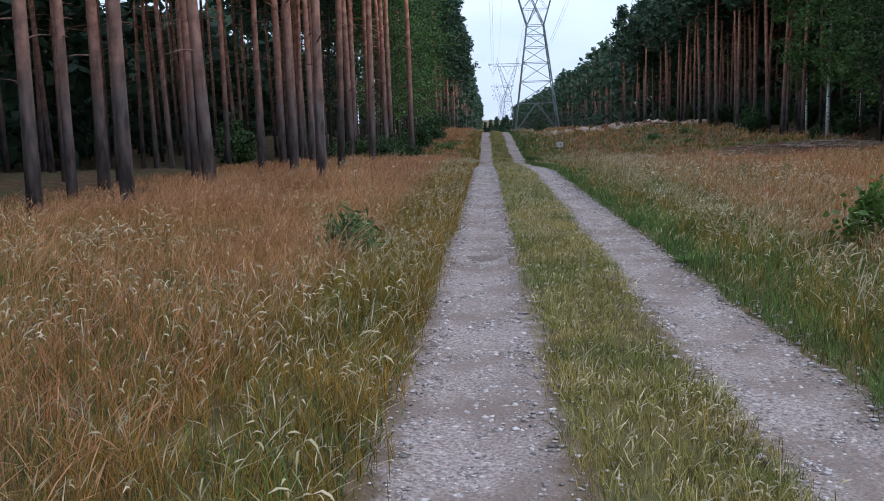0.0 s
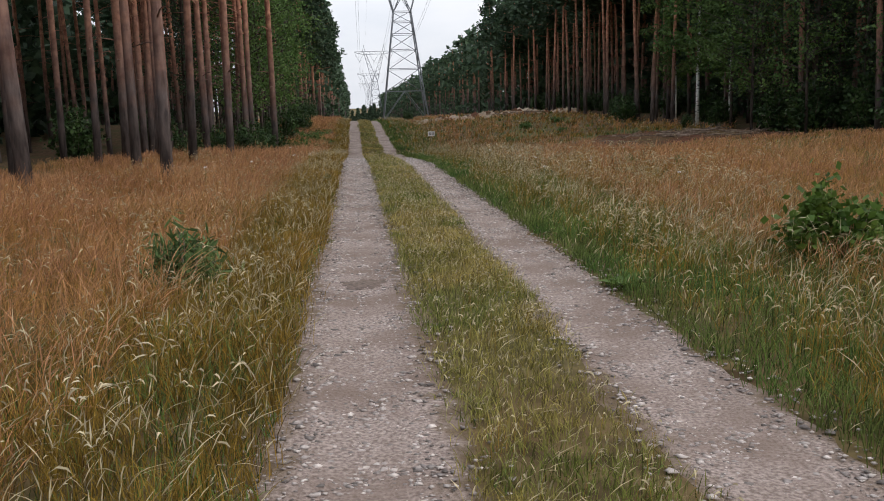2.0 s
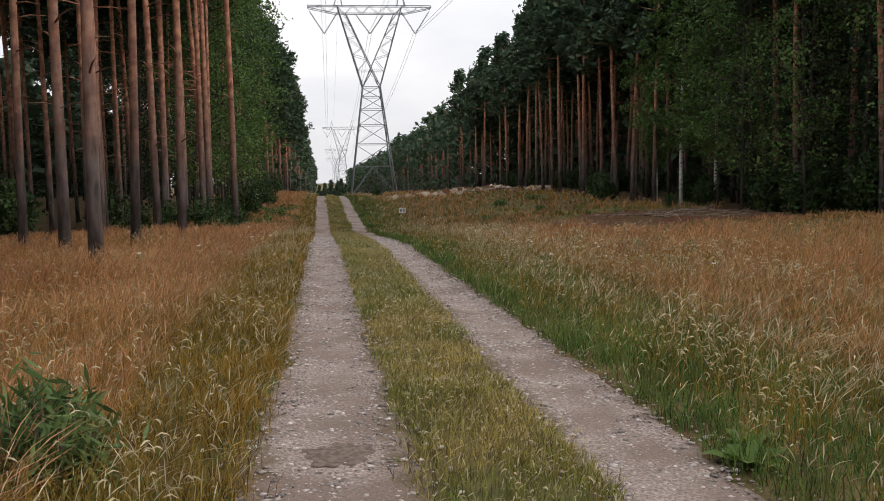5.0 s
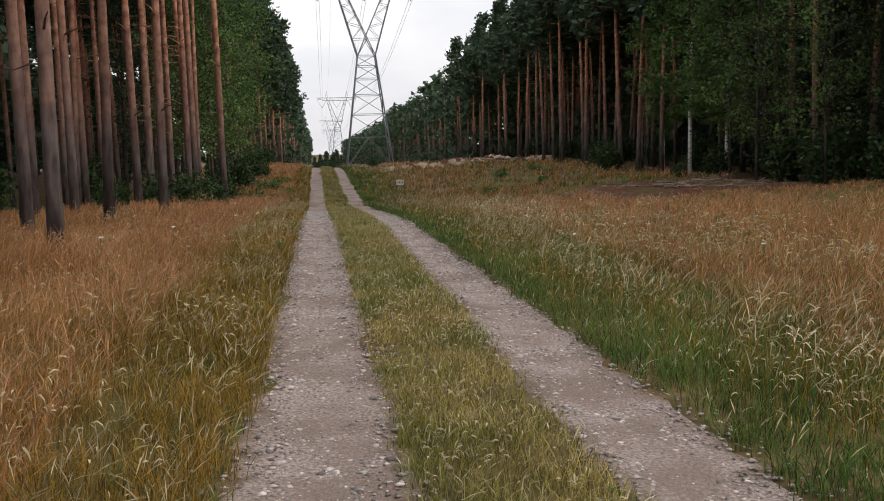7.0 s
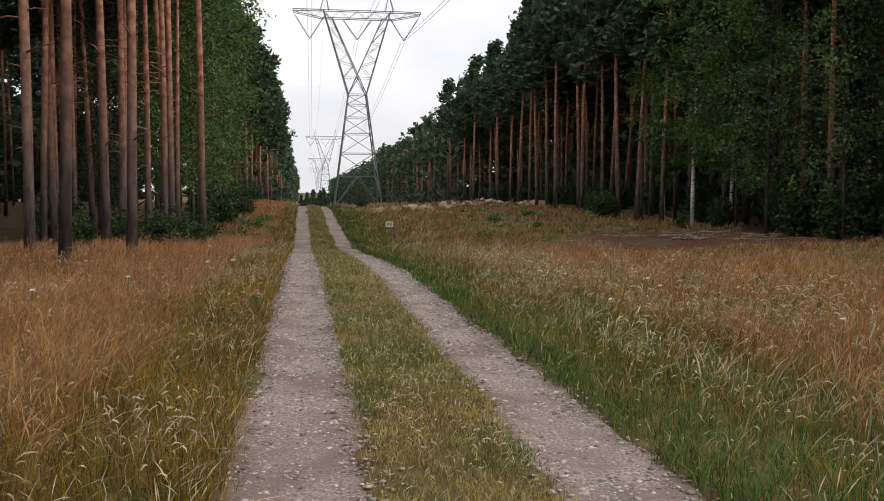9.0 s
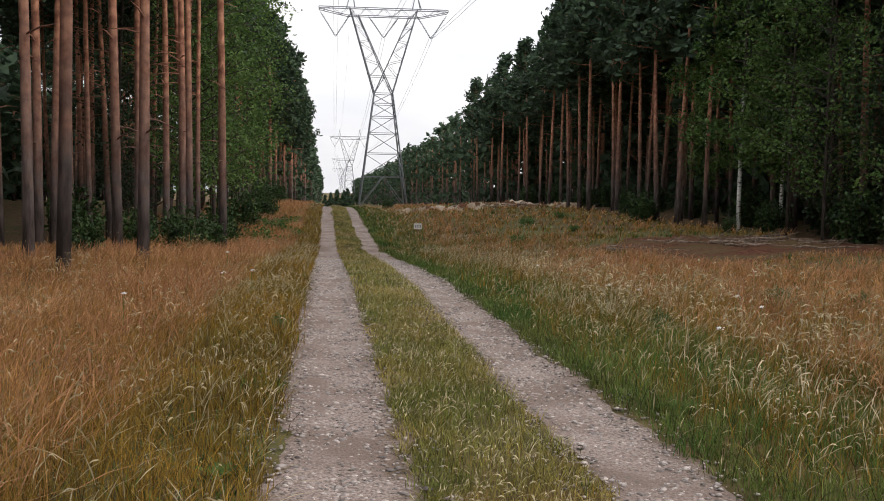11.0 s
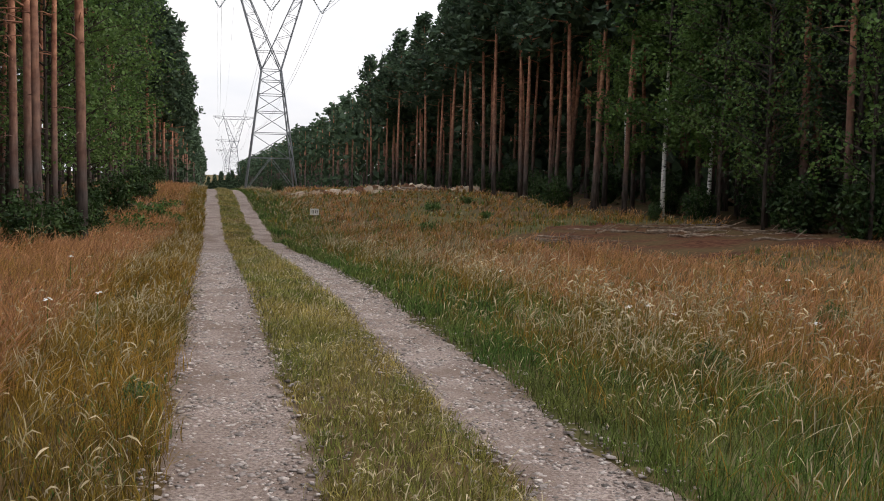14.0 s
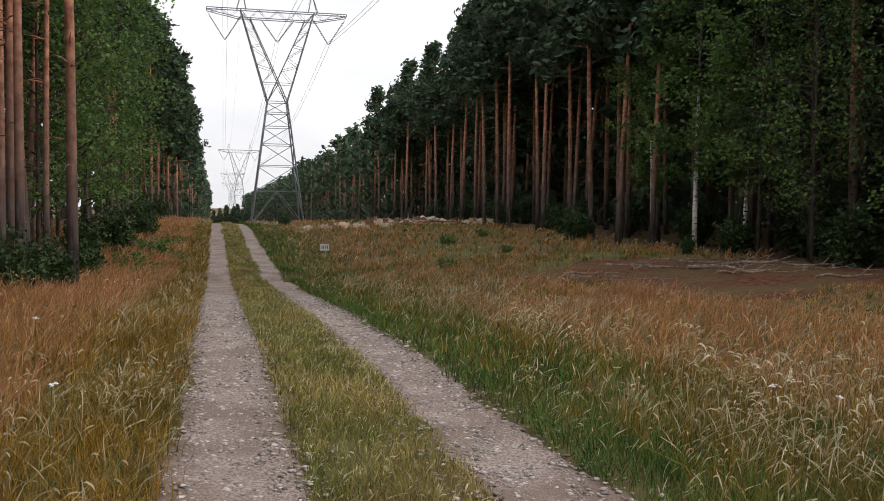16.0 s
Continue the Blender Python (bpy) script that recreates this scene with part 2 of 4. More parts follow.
def tube(path, radii, sides=7, verts=None, faces=None):
    """Append a tube along path to verts and faces."""
    verts = [] if verts is None else verts
    faces = [] if faces is None else faces
    base = len(verts)
    for i, p in enumerate(path):
        p = Vector(p)
        d = Vector(path[min(i + 1, len(path) - 1)]) - Vector(path[max(i - 1, 0)])
        d = d.normalized() if d.length > 1e-9 else Vector((0, 0, 1))
        a = d.orthogonal().normalized() if abs(d.z) < 0.9 else Vector((1, 0, 0))
        a = (a - d * a.dot(d)).normalized()
        b = d.cross(a)
        for k in range(sides):
            t = 2 * math.pi * k / sides
            verts.append(p + (a * math.cos(t) + b * math.sin(t)) * radii[i])
    for i in range(len(path) - 1):
        for k in range(sides):
            k2 = (k + 1) % sides
            faces.append((base + i * sides + k, base + i * sides + k2, base + (i + 1) * sides + k2, base + (i + 1) * sides + k))
    faces.append(tuple(base + k for k in reversed(range(sides))))
    faces.append(tuple(base + (len(path) - 1) * sides + k for k in range(sides)))
    return verts, faces


def empty(name, x, y, z, label, category, group="", kind=""):
    ob = new(name)
    ob.location = (x, y, z)
    return tagged(ob, label, category, group, kind)


def step(a, b, v):
    t = np.clip((np.asarray(v, dtype=float) - a) / (b - a), 0, 1)
    return t * t * (3 - 2 * t)


def rough_noise(x, y):
    return (np.sin(x * 1.7 + 0.6 * np.sin(y * 0.9)) * np.cos(y * 1.3 + x * 0.4) + 0.5 * np.sin(x * 4.1 + y * 2.3) * np.cos(y * 3.7 - x * 1.9))


def gz(x, y):
    """Height of the ground: a dip, then a crest on the track; a shallow ditch and a rising field beside it."""
    x, y = np.asarray(x, dtype=float), np.asarray(y, dtype=float)
    z = -0.62 * step(27, 49, y) + 0.92 * step(51, 84, y)
    z = z - 0.0178 * np.clip(6 * np.logaddexp(0, (np.clip(y, -500, 500) - 92) / 6), 0, 260)
    z = z - 0.27 * np.exp(-((y - 49.6) / 1.5) ** 2) * step(-2.6, -1.2, x) * (1 - step(2.8, 5.0, x))
    z = z - 0.024 * np.clip(x, -1.5, 3.0)
    z = z - 0.16 * step(2.3, 4.2, x) * (1 - step(4.6, 8.0, x))
    z = z + (0.36 + 0.34 * step(30, 52, y) * (1 - step(56, 85, y))) * step(5.5, 16, x)
    z = z + 0.22 * step(-2.0, -5.5, x)
    away = np.maximum(np.abs(x - 0.8) - 1.6, 0)
    z = z + rough_noise(x, y) * 0.025 * np.clip(away, 0, 1.5) * (np.abs(y) < 200)
    for c in (0.0, 1.7):
        z = z - 0.045 * np.exp(-((x - c) / 0.34) ** 2)
    return z


def gzf(x, y):
    return float(gz(x, y))


def left_edge(y):
    return np.interp(y, [0, 10, 16, 22, 41, 50, 60], [-9.0, -6.6, -5.1, -3.7, -3.5, -4.4, -4.6])


RIGHT_EDGE = 17.0


# ---- ground, one sheet to the horizon ----
def spaced(lo, hi, fine_lo, fine_hi, fine):
    inner = list(np.arange(fine_lo, fine_hi + 1e-6, fine))
    out, s, v = [], fine, fine_hi
    while v < hi:
        s *= 1.35
        v += s
        out.append(min(v, hi))
    low, s, v = [], fine, fine_lo
    while v > lo:
        s *= 1.35
        v -= s
        low.append(max(v, lo))
    return np.array(low[::-1] + inner + out)


def build_ground():
    xs, ys = spaced(-2500, 2500, -12, 24, 0.3), spaced(-2500, 3500, -6, 110, 0.6)
    gx, gy = np.meshgrid(xs, ys)
    gzv = gz(gx, gy)
    verts = np.stack([gx.ravel(), gy.ravel(), gzv.ravel()], 1)
    nx, ny = len(xs), len(ys)
    i, j = np.meshgrid(np.arange(nx - 1), np.arange(ny - 1))
    a = (j * nx + i).ravel()
    tris = np.concatenate([np.stack([a, a + 1, a + nx + 1], 1), np.stack([a, a + nx + 1, a + nx], 1)])
    cx, cy = verts[tris].mean(1)[:, 0], verts[tris].mean(1)[:, 1]
    woods = (cx < left_edge(cy) - 0.6 + 0.5 * rough_noise(cx * 0.7, cy * 0.7)) | (cx > RIGHT_EDGE + 0.6 * rough_noise(cx, cy))
    wob = rough_noise(cx * 0.5, cy * 0.5)
    bare = ((cx - 13.4) / 5.6) ** 2 + ((cy - 41.6) / 7.0) ** 2 < 1 + 0.35 * wob
    sand = (np.abs(cy - 82 - 1.2 * wob) < 1.6) & (cx > 6) & (cx < 17) & (wob > -0.6)
    slots = np.where(sand, 3, np.where(bare, 2, np.where(woods, 1, 0)))
    ob = array_object("ground", verts, tris, [SOIL, NEEDLES_FLOOR, BARE, SAND], slots)
    ob.data.polygons.foreach_set("use_smooth", np.ones(len(tris), dtype=bool))
    tagged(ob, "dry brown meadow soil and needle-covered forest floor", "ground", kind="structure")


build_ground()


def build_track(name, centre, half, seed):
    """One worn wheel rut of crushed stone, with ragged edges."""
    rng = np.random.default_rng(seed)
    ys = np.concatenate([np.arange(-6, 60, 0.2), np.arange(60, 175, 1.0)])
    k = np.ones(5) / 5
    wl_, wr_ = [np.convolve(rng.normal(0, 0.11, len(ys) + 4), k, "valid") for _ in range(2)]
    cols = np.array([-1.0, -0.72, -0.4, 0, 0.4, 0.72, 1.0])
    verts, faces = [], []
    for i, y in enumerate(ys):
        for c in cols:
            x = centre + c * half * float(np.interp(y, [4, 14, 22], [1.14, 1.04, 0.90])) + (wl_[i] if c < -0.5 else wr_[i] if c > 0.5 else 0)
            verts.append((x, y, gzf(x, y) + (0.014 if abs(c) < 0.7 else 0.008 if abs(c) < 1 else -0.012) + rng.normal(0, 0.003)))
    n = len(cols)
    for i in range(len(ys) - 1):
        for c in range(n - 1):
            faces.append((i * n + c, i * n + c + 1, (i + 1) * n + c + 1, (i + 1) * n + c))
    ob = mesh_object(name, verts, faces, [GRAVEL], smooth=True)
    tagged(ob, "pale crushed-stone wheel rut worn through the grass", "track", kind="structure")


build_track("road_rut_1", 0.0, 0.50, 3)
build_track("road_rut_2", 1.70, 0.46, 4)


def build_damp_patch():
    verts, faces = [(0.03, 12.68, gzf(0.03, 12.68) + 0.021)], []
    for k in range(64):
        a = 2 * math.pi * k / 64
        r = 0.92 + 0.10 * math.sin(2 * a + 1) + 0.10 * math.sin(5 * a) + 0.10 * math.sin(11 * a + 2)
        x, y = 0.03 + 0.19 * r * math.cos(a), 12.68 + 0.26 * r * math.sin(a)
        verts.append((x, y, gzf(x, y) + 0.021))
    for k in range(64):
        faces.append((0, 1 + k, 1 + (k + 1) % 64))
    tagged(mesh_object("damp_patch", verts, faces, [DAMP]), "dark damp hollow in the gravel wheel rut", "puddle", kind="structure")


build_damp_patch()


def earth_bank():
    """A low ragged bank of turned sand, turf and heather along the crest of the field."""
    rng = np.random.default_rng(8)
    xs = np.arange(4.5, 18.01, 0.22)
    prof = [(-1.3, 0.0), (-0.8, 0.45), (-0.3, 0.9), (0.1, 1.0), (0.6, 0.6), (1.3, 0.0)]
    verts, faces, slots = [], [], []
    for i, x in enumerate(xs):
        top = (0.36 + 0.18 * math.sin(x * 1.3) * math.cos(x * 0.57 + 1) + 0.10 * rng.uniform(-1, 1)) * min(1, (x - 4.4) / 1.5)
        for d, k in prof:
            y = 80.5 + 0.5 * math.sin(x * 0.6) + d
            verts.append((x + rng.normal(0, 0.05), y, gzf(x, y) + max(top, 0.05) * k + (rng.normal(0, 0.03) if k else -0.03)))
    n = len(prof)
    for i in range(len(xs) - 1):
        for c in range(n - 1):
            faces.append((i * n + c, (i + 1) * n + c, (i + 1) * n + c + 1, i * n + c + 1))
            slots.append(1 if math.sin(xs[i] * 2.1) + math.sin(xs[i] * 5.3 + c) > 0.4 else 0)
    ob = mesh_object("ground_bank", verts, faces, [SAND, BARE], slots=slots)
    tagged(ob, "low ragged bank of pale sand and dark turf", "bank", kind="structure")


earth_bank()


# ---- trees ----
def bent(h, lean, rng, n=9):
    a, ph = rng.uniform(0, 6.28), rng.uniform(0, 6.28)
    pts = []
    for i in range(n + 1):
        t = i / n
        off = lean * t * t + 0.06 * math.sin(3.2 * t + ph) * t
        pts.append(Vector((math.cos(a) * off, math.sin(a) * off, h * t)))
    return pts


def blades_at(centres, n, size, spread, rng, up=0.2, width=0.28):
    """Triangular sprays round each centre: arrays of vertices and triangles."""
    c = np.repeat(np.asarray(centres, dtype=float), n, axis=0)
    m = len(c)
    c = c + rng.normal(0, 1, (m, 3)) * spread
    d = rng.normal(0, 1, (m, 3))
    d[:, 2] = d[:, 2] * 0.6 + up
    d /= np.linalg.norm(d, axis=1, keepdims=True)
    s = np.cross(d, rng.normal(0, 1, (m, 3)))
    s /= np.linalg.norm(s, axis=1, keepdims=True)
    ln = size * rng.uniform(0.6, 1.3, (m, 1))
    v = np.stack([c - d * ln * 0.5, c + s * ln * width, c + d * ln * 0.5, c - s * ln * width], 1).reshape(-1, 3)
    b = np.arange(m)[:, None] * 4
    t = np.concatenate([b + [0, 1, 2], b + [0, 2, 3]])
    return v, t


def pine(seed, h, crown_from, radius, detail=1.0, broad=1.0):
    """A Scots pine: straight bare trunk with dead stubs, and a broken crown high up."""
    rng = np.random.default_rng(seed)
    tree = new("pine_tree")
    path = bent(h, rng.uniform(0.1, 0.6), rng, 10)
    n = len(path)
    radii = [radius * (1.18 if i == 0 else 1) * (1 - 0.8 * (i / (n - 1)) ** 1.3) for i in range(n)]
    path[0].z = -0.25
    v, f = tube(path, radii, 9)

    def along(z):
        t = min(max(z / h, 0), 0.999) * (n - 1)
        i = int(t)
        return path[i].lerp(path[i + 1], t - i)

    for _ in range(int(9 * detail)):
        z = rng.uniform(2.2, crown_from)
        p, a = along(z), rng.uniform(0, 6.28)
        ln = rng.uniform(0.2, 1.1)
        q = p + Vector((math.cos(a) * ln, math.sin(a) * ln, rng.uniform(-0.15, 0.25) * ln))
        tube([p, (p + q) / 2 + Vector((0, 0, 0.04)), q], [0.022, 0.016, 0.006], 4, v, f)
    trunk = mesh_object("trunk", v, f, [BARK], tree, smooth=True)
    lv, lf, centres = [], [], []
    for k in range(int(30 * detail)):
        u = (k + rng.uniform(0, 1)) / int(30 * detail)
        z = crown_from + (h - crown_from) * u
        p, a = along(z), rng.uniform(0, 6.28)
        reach = (0.75 + 1.25 * math.sin(math.pi * min(1, 0.2 + 0.8 * u)) ** 0.8) * rng.uniform(0.55, 1.15) * (1 - 0.35 * u) * broad
        q = p + Vector((math.cos(a) * reach, math.sin(a) * reach, reach * rng.uniform(0.05, 0.55)))
        mid = (p + q) / 2 + Vector((0, 0, -0.08))
        tube([p, mid, q], [0.045 * (1.2 - u), 0.03 * (1.2 - u), 0.008], 4, lv, lf)
        for s in (0.45, 0.7, 0.9, 1.05):
            if rng.uniform() < 0.85:
                centres.append(p.lerp(q, s) + Vector(rng.normal(0, 0.13, 3)))
    centres.append(Vector((path[-1].x, path[-1].y, h)))
    mesh_object("branchwork", lv, lf, [BARK], tree)
    bv, bt = blades_at([tuple(c) for c in centres], int(20 * detail), 0.52, 0.24, rng, 0.35, 0.22)
    crown = array_object("crown", bv, bt, [NEEDLES])
    crown.parent = tree
    return tree


def leafy(seed, h, low, radius, mat=LEAVES, bark=BIRCH_BARK, name="birch_tree", spread=1.5, lush=22, leaf=0.135):
    """A birch: slim pale trunk, fine limbs and hanging small leaves from low down to the top."""
    rng = np.random.default_rng(seed)
    tree = new(name)
    path = bent(h, rng.uniform(0.3, 0.9), rng, 9)
    n = len(path)
    path[0].z = -0.2
    v, f = tube(path, [radius * (1 - 0.88 * i / (n - 1)) for i in range(n)], 8)
    dark = [1 if k // 8 >= 4 and bark is BIRCH_BARK else 0 for k in range(len(f))]
    mesh_object("trunk", v, f, [bark, DARK_BARK], tree, dark, smooth=True)
    lv, lf, centres = [], [], []
    for k in range(46):
        u = (k + rng.uniform()) / 46
        z = low + (h - low) * u
        t = min(z / h, 0.999) * (n - 1)
        p, a = path[int(t)].lerp(path[int(t) + 1], t - int(t)), rng.uniform(0, 6.28)
        reach = spread * (0.45 + 0.75 * math.sin(math.pi * (0.12 + 0.82 * u))) * rng.uniform(0.5, 1.15)
        q = p + Vector((math.cos(a) * reach, math.sin(a) * reach, reach * rng.uniform(0.2, 0.7)))
        tip = q + Vector((math.cos(a) * 0.25, math.sin(a) * 0.25, -0.35))
        tube([p, q, tip], [0.03, 0.014, 0.004], 4, lv, lf)
        for s in (0.35, 0.55, 0.75, 0.95):
            centres.append(tuple(p.lerp(q, s) + Vector(rng.normal(0, 0.12, 3))))
        centres.append(tuple(tip))
    mesh_object("branchwork", lv, lf, [DARK_BARK], tree)
    bv, bt = blades_at(centres, lush, leaf, 0.22, rng, -0.25, 0.36)
    crown = array_object("crown", bv, bt, [mat])
    crown.parent = tree
    return tree


def bush(name, seed, w, h, mat, leaf=0.11, stems=16, per_stem=34, slim=0.34, rise=0.25):
    rng = np.random.default_rng(seed)
    thing = new(name)
    v, f, centres = [], [], []
    for k in range(stems):
        a, r = rng.uniform(0, 6.28), w * 0.5 * math.sqrt(rng.uniform(0.02, 1))
        top = Vector((math.cos(a) * r, math.sin(a) * r, h * (1 - 0.55 * (2 * r / w) ** 2) * rng.uniform(0.7, 1.05)))
        foot = Vector((top.x * 0.15, top.y * 0.15, -0.1))
        mid = foot.lerp(top, 0.5) + Vector((top.x * 0.12, top.y * 0.12, 0))
        tube([foot, mid, top], [0.014, 0.009, 0.003], 4, v, f)
        for s in np.linspace(0.25, 1.0, 7):
            centres.append(tuple((foot.lerp(mid, s * 2) if s < 0.5 else mid.lerp(top, s * 2 - 1)) + Vector(rng.normal(0, 0.05 * w, 3)) * 0.6))
    mesh_object("stalk", v, f, [WOOD], thing)
    bv, bt = blades_at(centres, max(3, per_stem // 7), leaf, 0.055 * w + 0.02, rng, rise, slim)
    bv[:, 2] = np.maximum(bv[:, 2], 0.0)
    lo = array_object("foliage", bv, bt, [mat])
    lo.parent = thing
    return thing


def stand(ob, x, y, s=1.0, turn=0.0, sink=0.0, lean=0.0):
    ob.matrix_basis = pose(x, y, gzf(x, y) - sink, lean, 0, turn) @ Matrix.Scale(s, 4)
    return ob


def plant(proto, x, y, s, turn, lean=0.0):
    c = copy_thing(proto, Matrix.Identity(4))
    return stand(c, x, y, s, turn, 0.0, lean)


rng = np.random.default_rng(11)
PINES = [pine(100 + i, h, c, r) for i, (h, c, r) in enumerate(
    [(17.0, 10.0, 0.108), (16.2, 9.0, 0.096), (17.6, 10.6, 0.116), (16.6, 9.6, 0.088), (15.6, 8.6, 0.104), (17.2, 10.2, 0.092)])]
for p in PINES:
    tagged(p, "tall slender Scots pine with bare orange-brown trunk", "pine tree", "pines of the forest edges")

# a second set, stouter, for the far side of the clearing
FAR_PINES = [pine(120 + i, h, c, r) for i, (h, c, r) in enumerate([(15.4, 8.8, 0.13), (14.6, 8.2, 0.115), (15.8, 9.2, 0.14), (14.9, 7.8, 0.12)])]
for p in FAR_PINES:
    tagged(p, "straight Scots pine with pale reddish trunk and dark crown", "pine tree", "pines of the forest edges")

LEFT_NEAR = [(-6.6, 15.9), (-5.2, 15.9), (-5.1, 19.7), (-7.2, 18.5), (-3.45, 22.3), (-3.8, 27.2), (-3.45, 31.2), (-4.6, 25.0), (-2.9, 39.6), (-3.5, 37.6),
             (-3.8, 38.4), (-6.4, 23.0), (-4.5, 34.0), (-5.0, 29.6), (-6.2, 31.0), (-5.8, 26.6)]
RIGHT_NEAR = [(18.2, 36.0), (17.6, 40.5), (18.6, 44.0), (17.2, 54.5), (17.0, 57.4), (17.5, 58.2), (17.3, 61.0), (17.2, 63.6), (17.0, 67.0), (17.4, 69.0),
              (17.0, 73.0), (17.2, 76.0), (17.0, 78.2), (17.3, 81.5), (17.0, 84.0), (17.2, 88.0), (17.0, 92.0), (17.3, 97.0), (17.0, 104.0), (17.2, 111.0), (16.9, 118.0)]
spots = list(LEFT_NEAR) + list(RIGHT_NEAR)


def clear_of(x, y, d):
    return all((x - a) ** 2 + (y - b) ** 2 > d * d for a, b in spots)


while len(spots) < 165:
    y = rng.uniform(9, 112)
    x = float(left_edge(y)) - 0.2 - abs(rng.normal(0, 1)) * 9
    if x > -32 and x > -0.62 * (y + 10) and clear_of(x, y, 1.5):
        spots.append((x, y))
while len(spots) < 295:
    y = rng.uniform(26, 125)
    x = RIGHT_EDGE + 1.4 + abs(rng.normal(0, 1)) * 8
    if x < 42 and x < 0.95 * (y + 4) and clear_of(x, y, 1.6):
        spots.append((x, y))
used = set()
for i, (x, y) in enumerate(spots):
    proto = PINES[i % len(PINES)] if x < 0 else FAR_PINES[i % len(FAR_PINES)]
    s, turn, lean = rng.uniform(0.93, 1.07) * (1.0 if x < 0 else float(np.interp(y, [60, 72, 84, 96], [1.0, 1.06, 0.98, 0.88]))), rng.uniform(0, 360), rng.normal(0, 1.7 if x < 0 else 1.1)
    if proto.name not in used:
        used.add(proto.name)
        stand(proto, x, y, s, turn, 0.0, lean)
    else:
        plant(proto, x, y, s, turn, lean)

# broad old pines that lean out over the left verge
BROAD = pine(140, 17.5, 7.0, 0.16, 1.7, 1.55)
tagged(BROAD, "old Scots pine with broad layered crown over the verge", "pine tree", "pines of the forest edges")
stand(BROAD, -4.5, 89.0, 0.84, 30)
for x, y, s, turn in [(-4.4, 95.0, 0.86, 100), (-4.0, 102.0, 0.80, 200), (-4.3, 109.0, 0.86, 280), (-4.0, 117.0, 0.86, 340), (-4.2, 127.0, 0.9, 70), (-4.0, 139.0, 0.92, 20)]:
    plant(BROAD, x, y, s, turn)

BIRCH = leafy(31, 14.0, 3.0, 0.10, spread=1.75, lush=36, leaf=0.19)
tagged(BIRCH, "white-barked birch with fresh green leaves at the wood's edge", "birch tree", "birches")
stand(BIRCH, 17.5, 51.6, 1.0, 20)
BIRCH2 = leafy(32, 12.0, 1.6, 0.07, LEAVES, DARK_BARK, "young_tree", 1.8)
tagged(BIRCH2, "leafy light-green young tree standing among the pines", "tree", "young trees")
stand(BIRCH2, 17.6, 47.5, 1.0, 80)
for x, y, s, turn in [(16.9, 43.6, 0.95, 200), (18.6, 34.0, 1.0, 250), (-4.4, 50.5, 1.12, 10), (-4.6, 55.0, 1.1, 100),
                      (-5.4, 58.0, 1.15, 170), (-4.6, 62.0, 1.15, 300), (-4.8, 47.0, 1.0, 60), (-4.4, 66.5, 1.15, 20), (-5.6, 53.0, 1.15, 250), (16.8, 38.5, 0.9, 300), (-5.6, 70.0, 1.1, 210)]:
    plant(BIRCH2, x, y, s, turn)
plant(BIRCH, 17.9, 56.0, 0.72, 150)
plant(BIRCH, 18.4, 49.6, 0.9, 260)

DARK_LEAVES = material("oak_leaves", (0.024, 0.048, 0.024), (0.055, 0.09, 0.04), 1.2, 0.6, 0, per="island", per_amount=0.35, translucent=0.25)
OAK = leafy(33, 14.0, 0.9, 0.11, DARK_LEAVES, DARK_BARK, "broadleaf_tree", 2.1)
tagged(OAK, "dark leafy broadleaf tree with foliage reaching low", "tree", "broadleaf trees")
stand(OAK, 18.2, 45.5, 1.0, 30)
for x, y, s, turn in [(18.6, 41.5, 1.05, 100), (18.9, 38.2, 1.0, 160), (19.2, 35.0, 1.1, 220), (19.0, 32.0, 1.0, 300), (20.8, 43.5, 1.1, 10), (21.4, 39.6, 1.1, 70),
                      (21.8, 36.0, 1.1, 130), (20.4, 49.5, 1.0, 190), (22.0, 46.6, 1.1, 250), (21.5, 31.5, 1.0, 40), (-7.4, 52.5, 1.0, 10), (-7.8, 57.0, 1.1, 120),
                      (-7.6, 48.5, 0.95, 200), (-7.4, 64.0, 1.1, 240), (-7.6, 72.0, 1.15, 290), (20.0, 29.0, 1.0, 200), (22.5, 52.0, 1.0, 100)]:
    plant(OAK, x, y, s, turn)


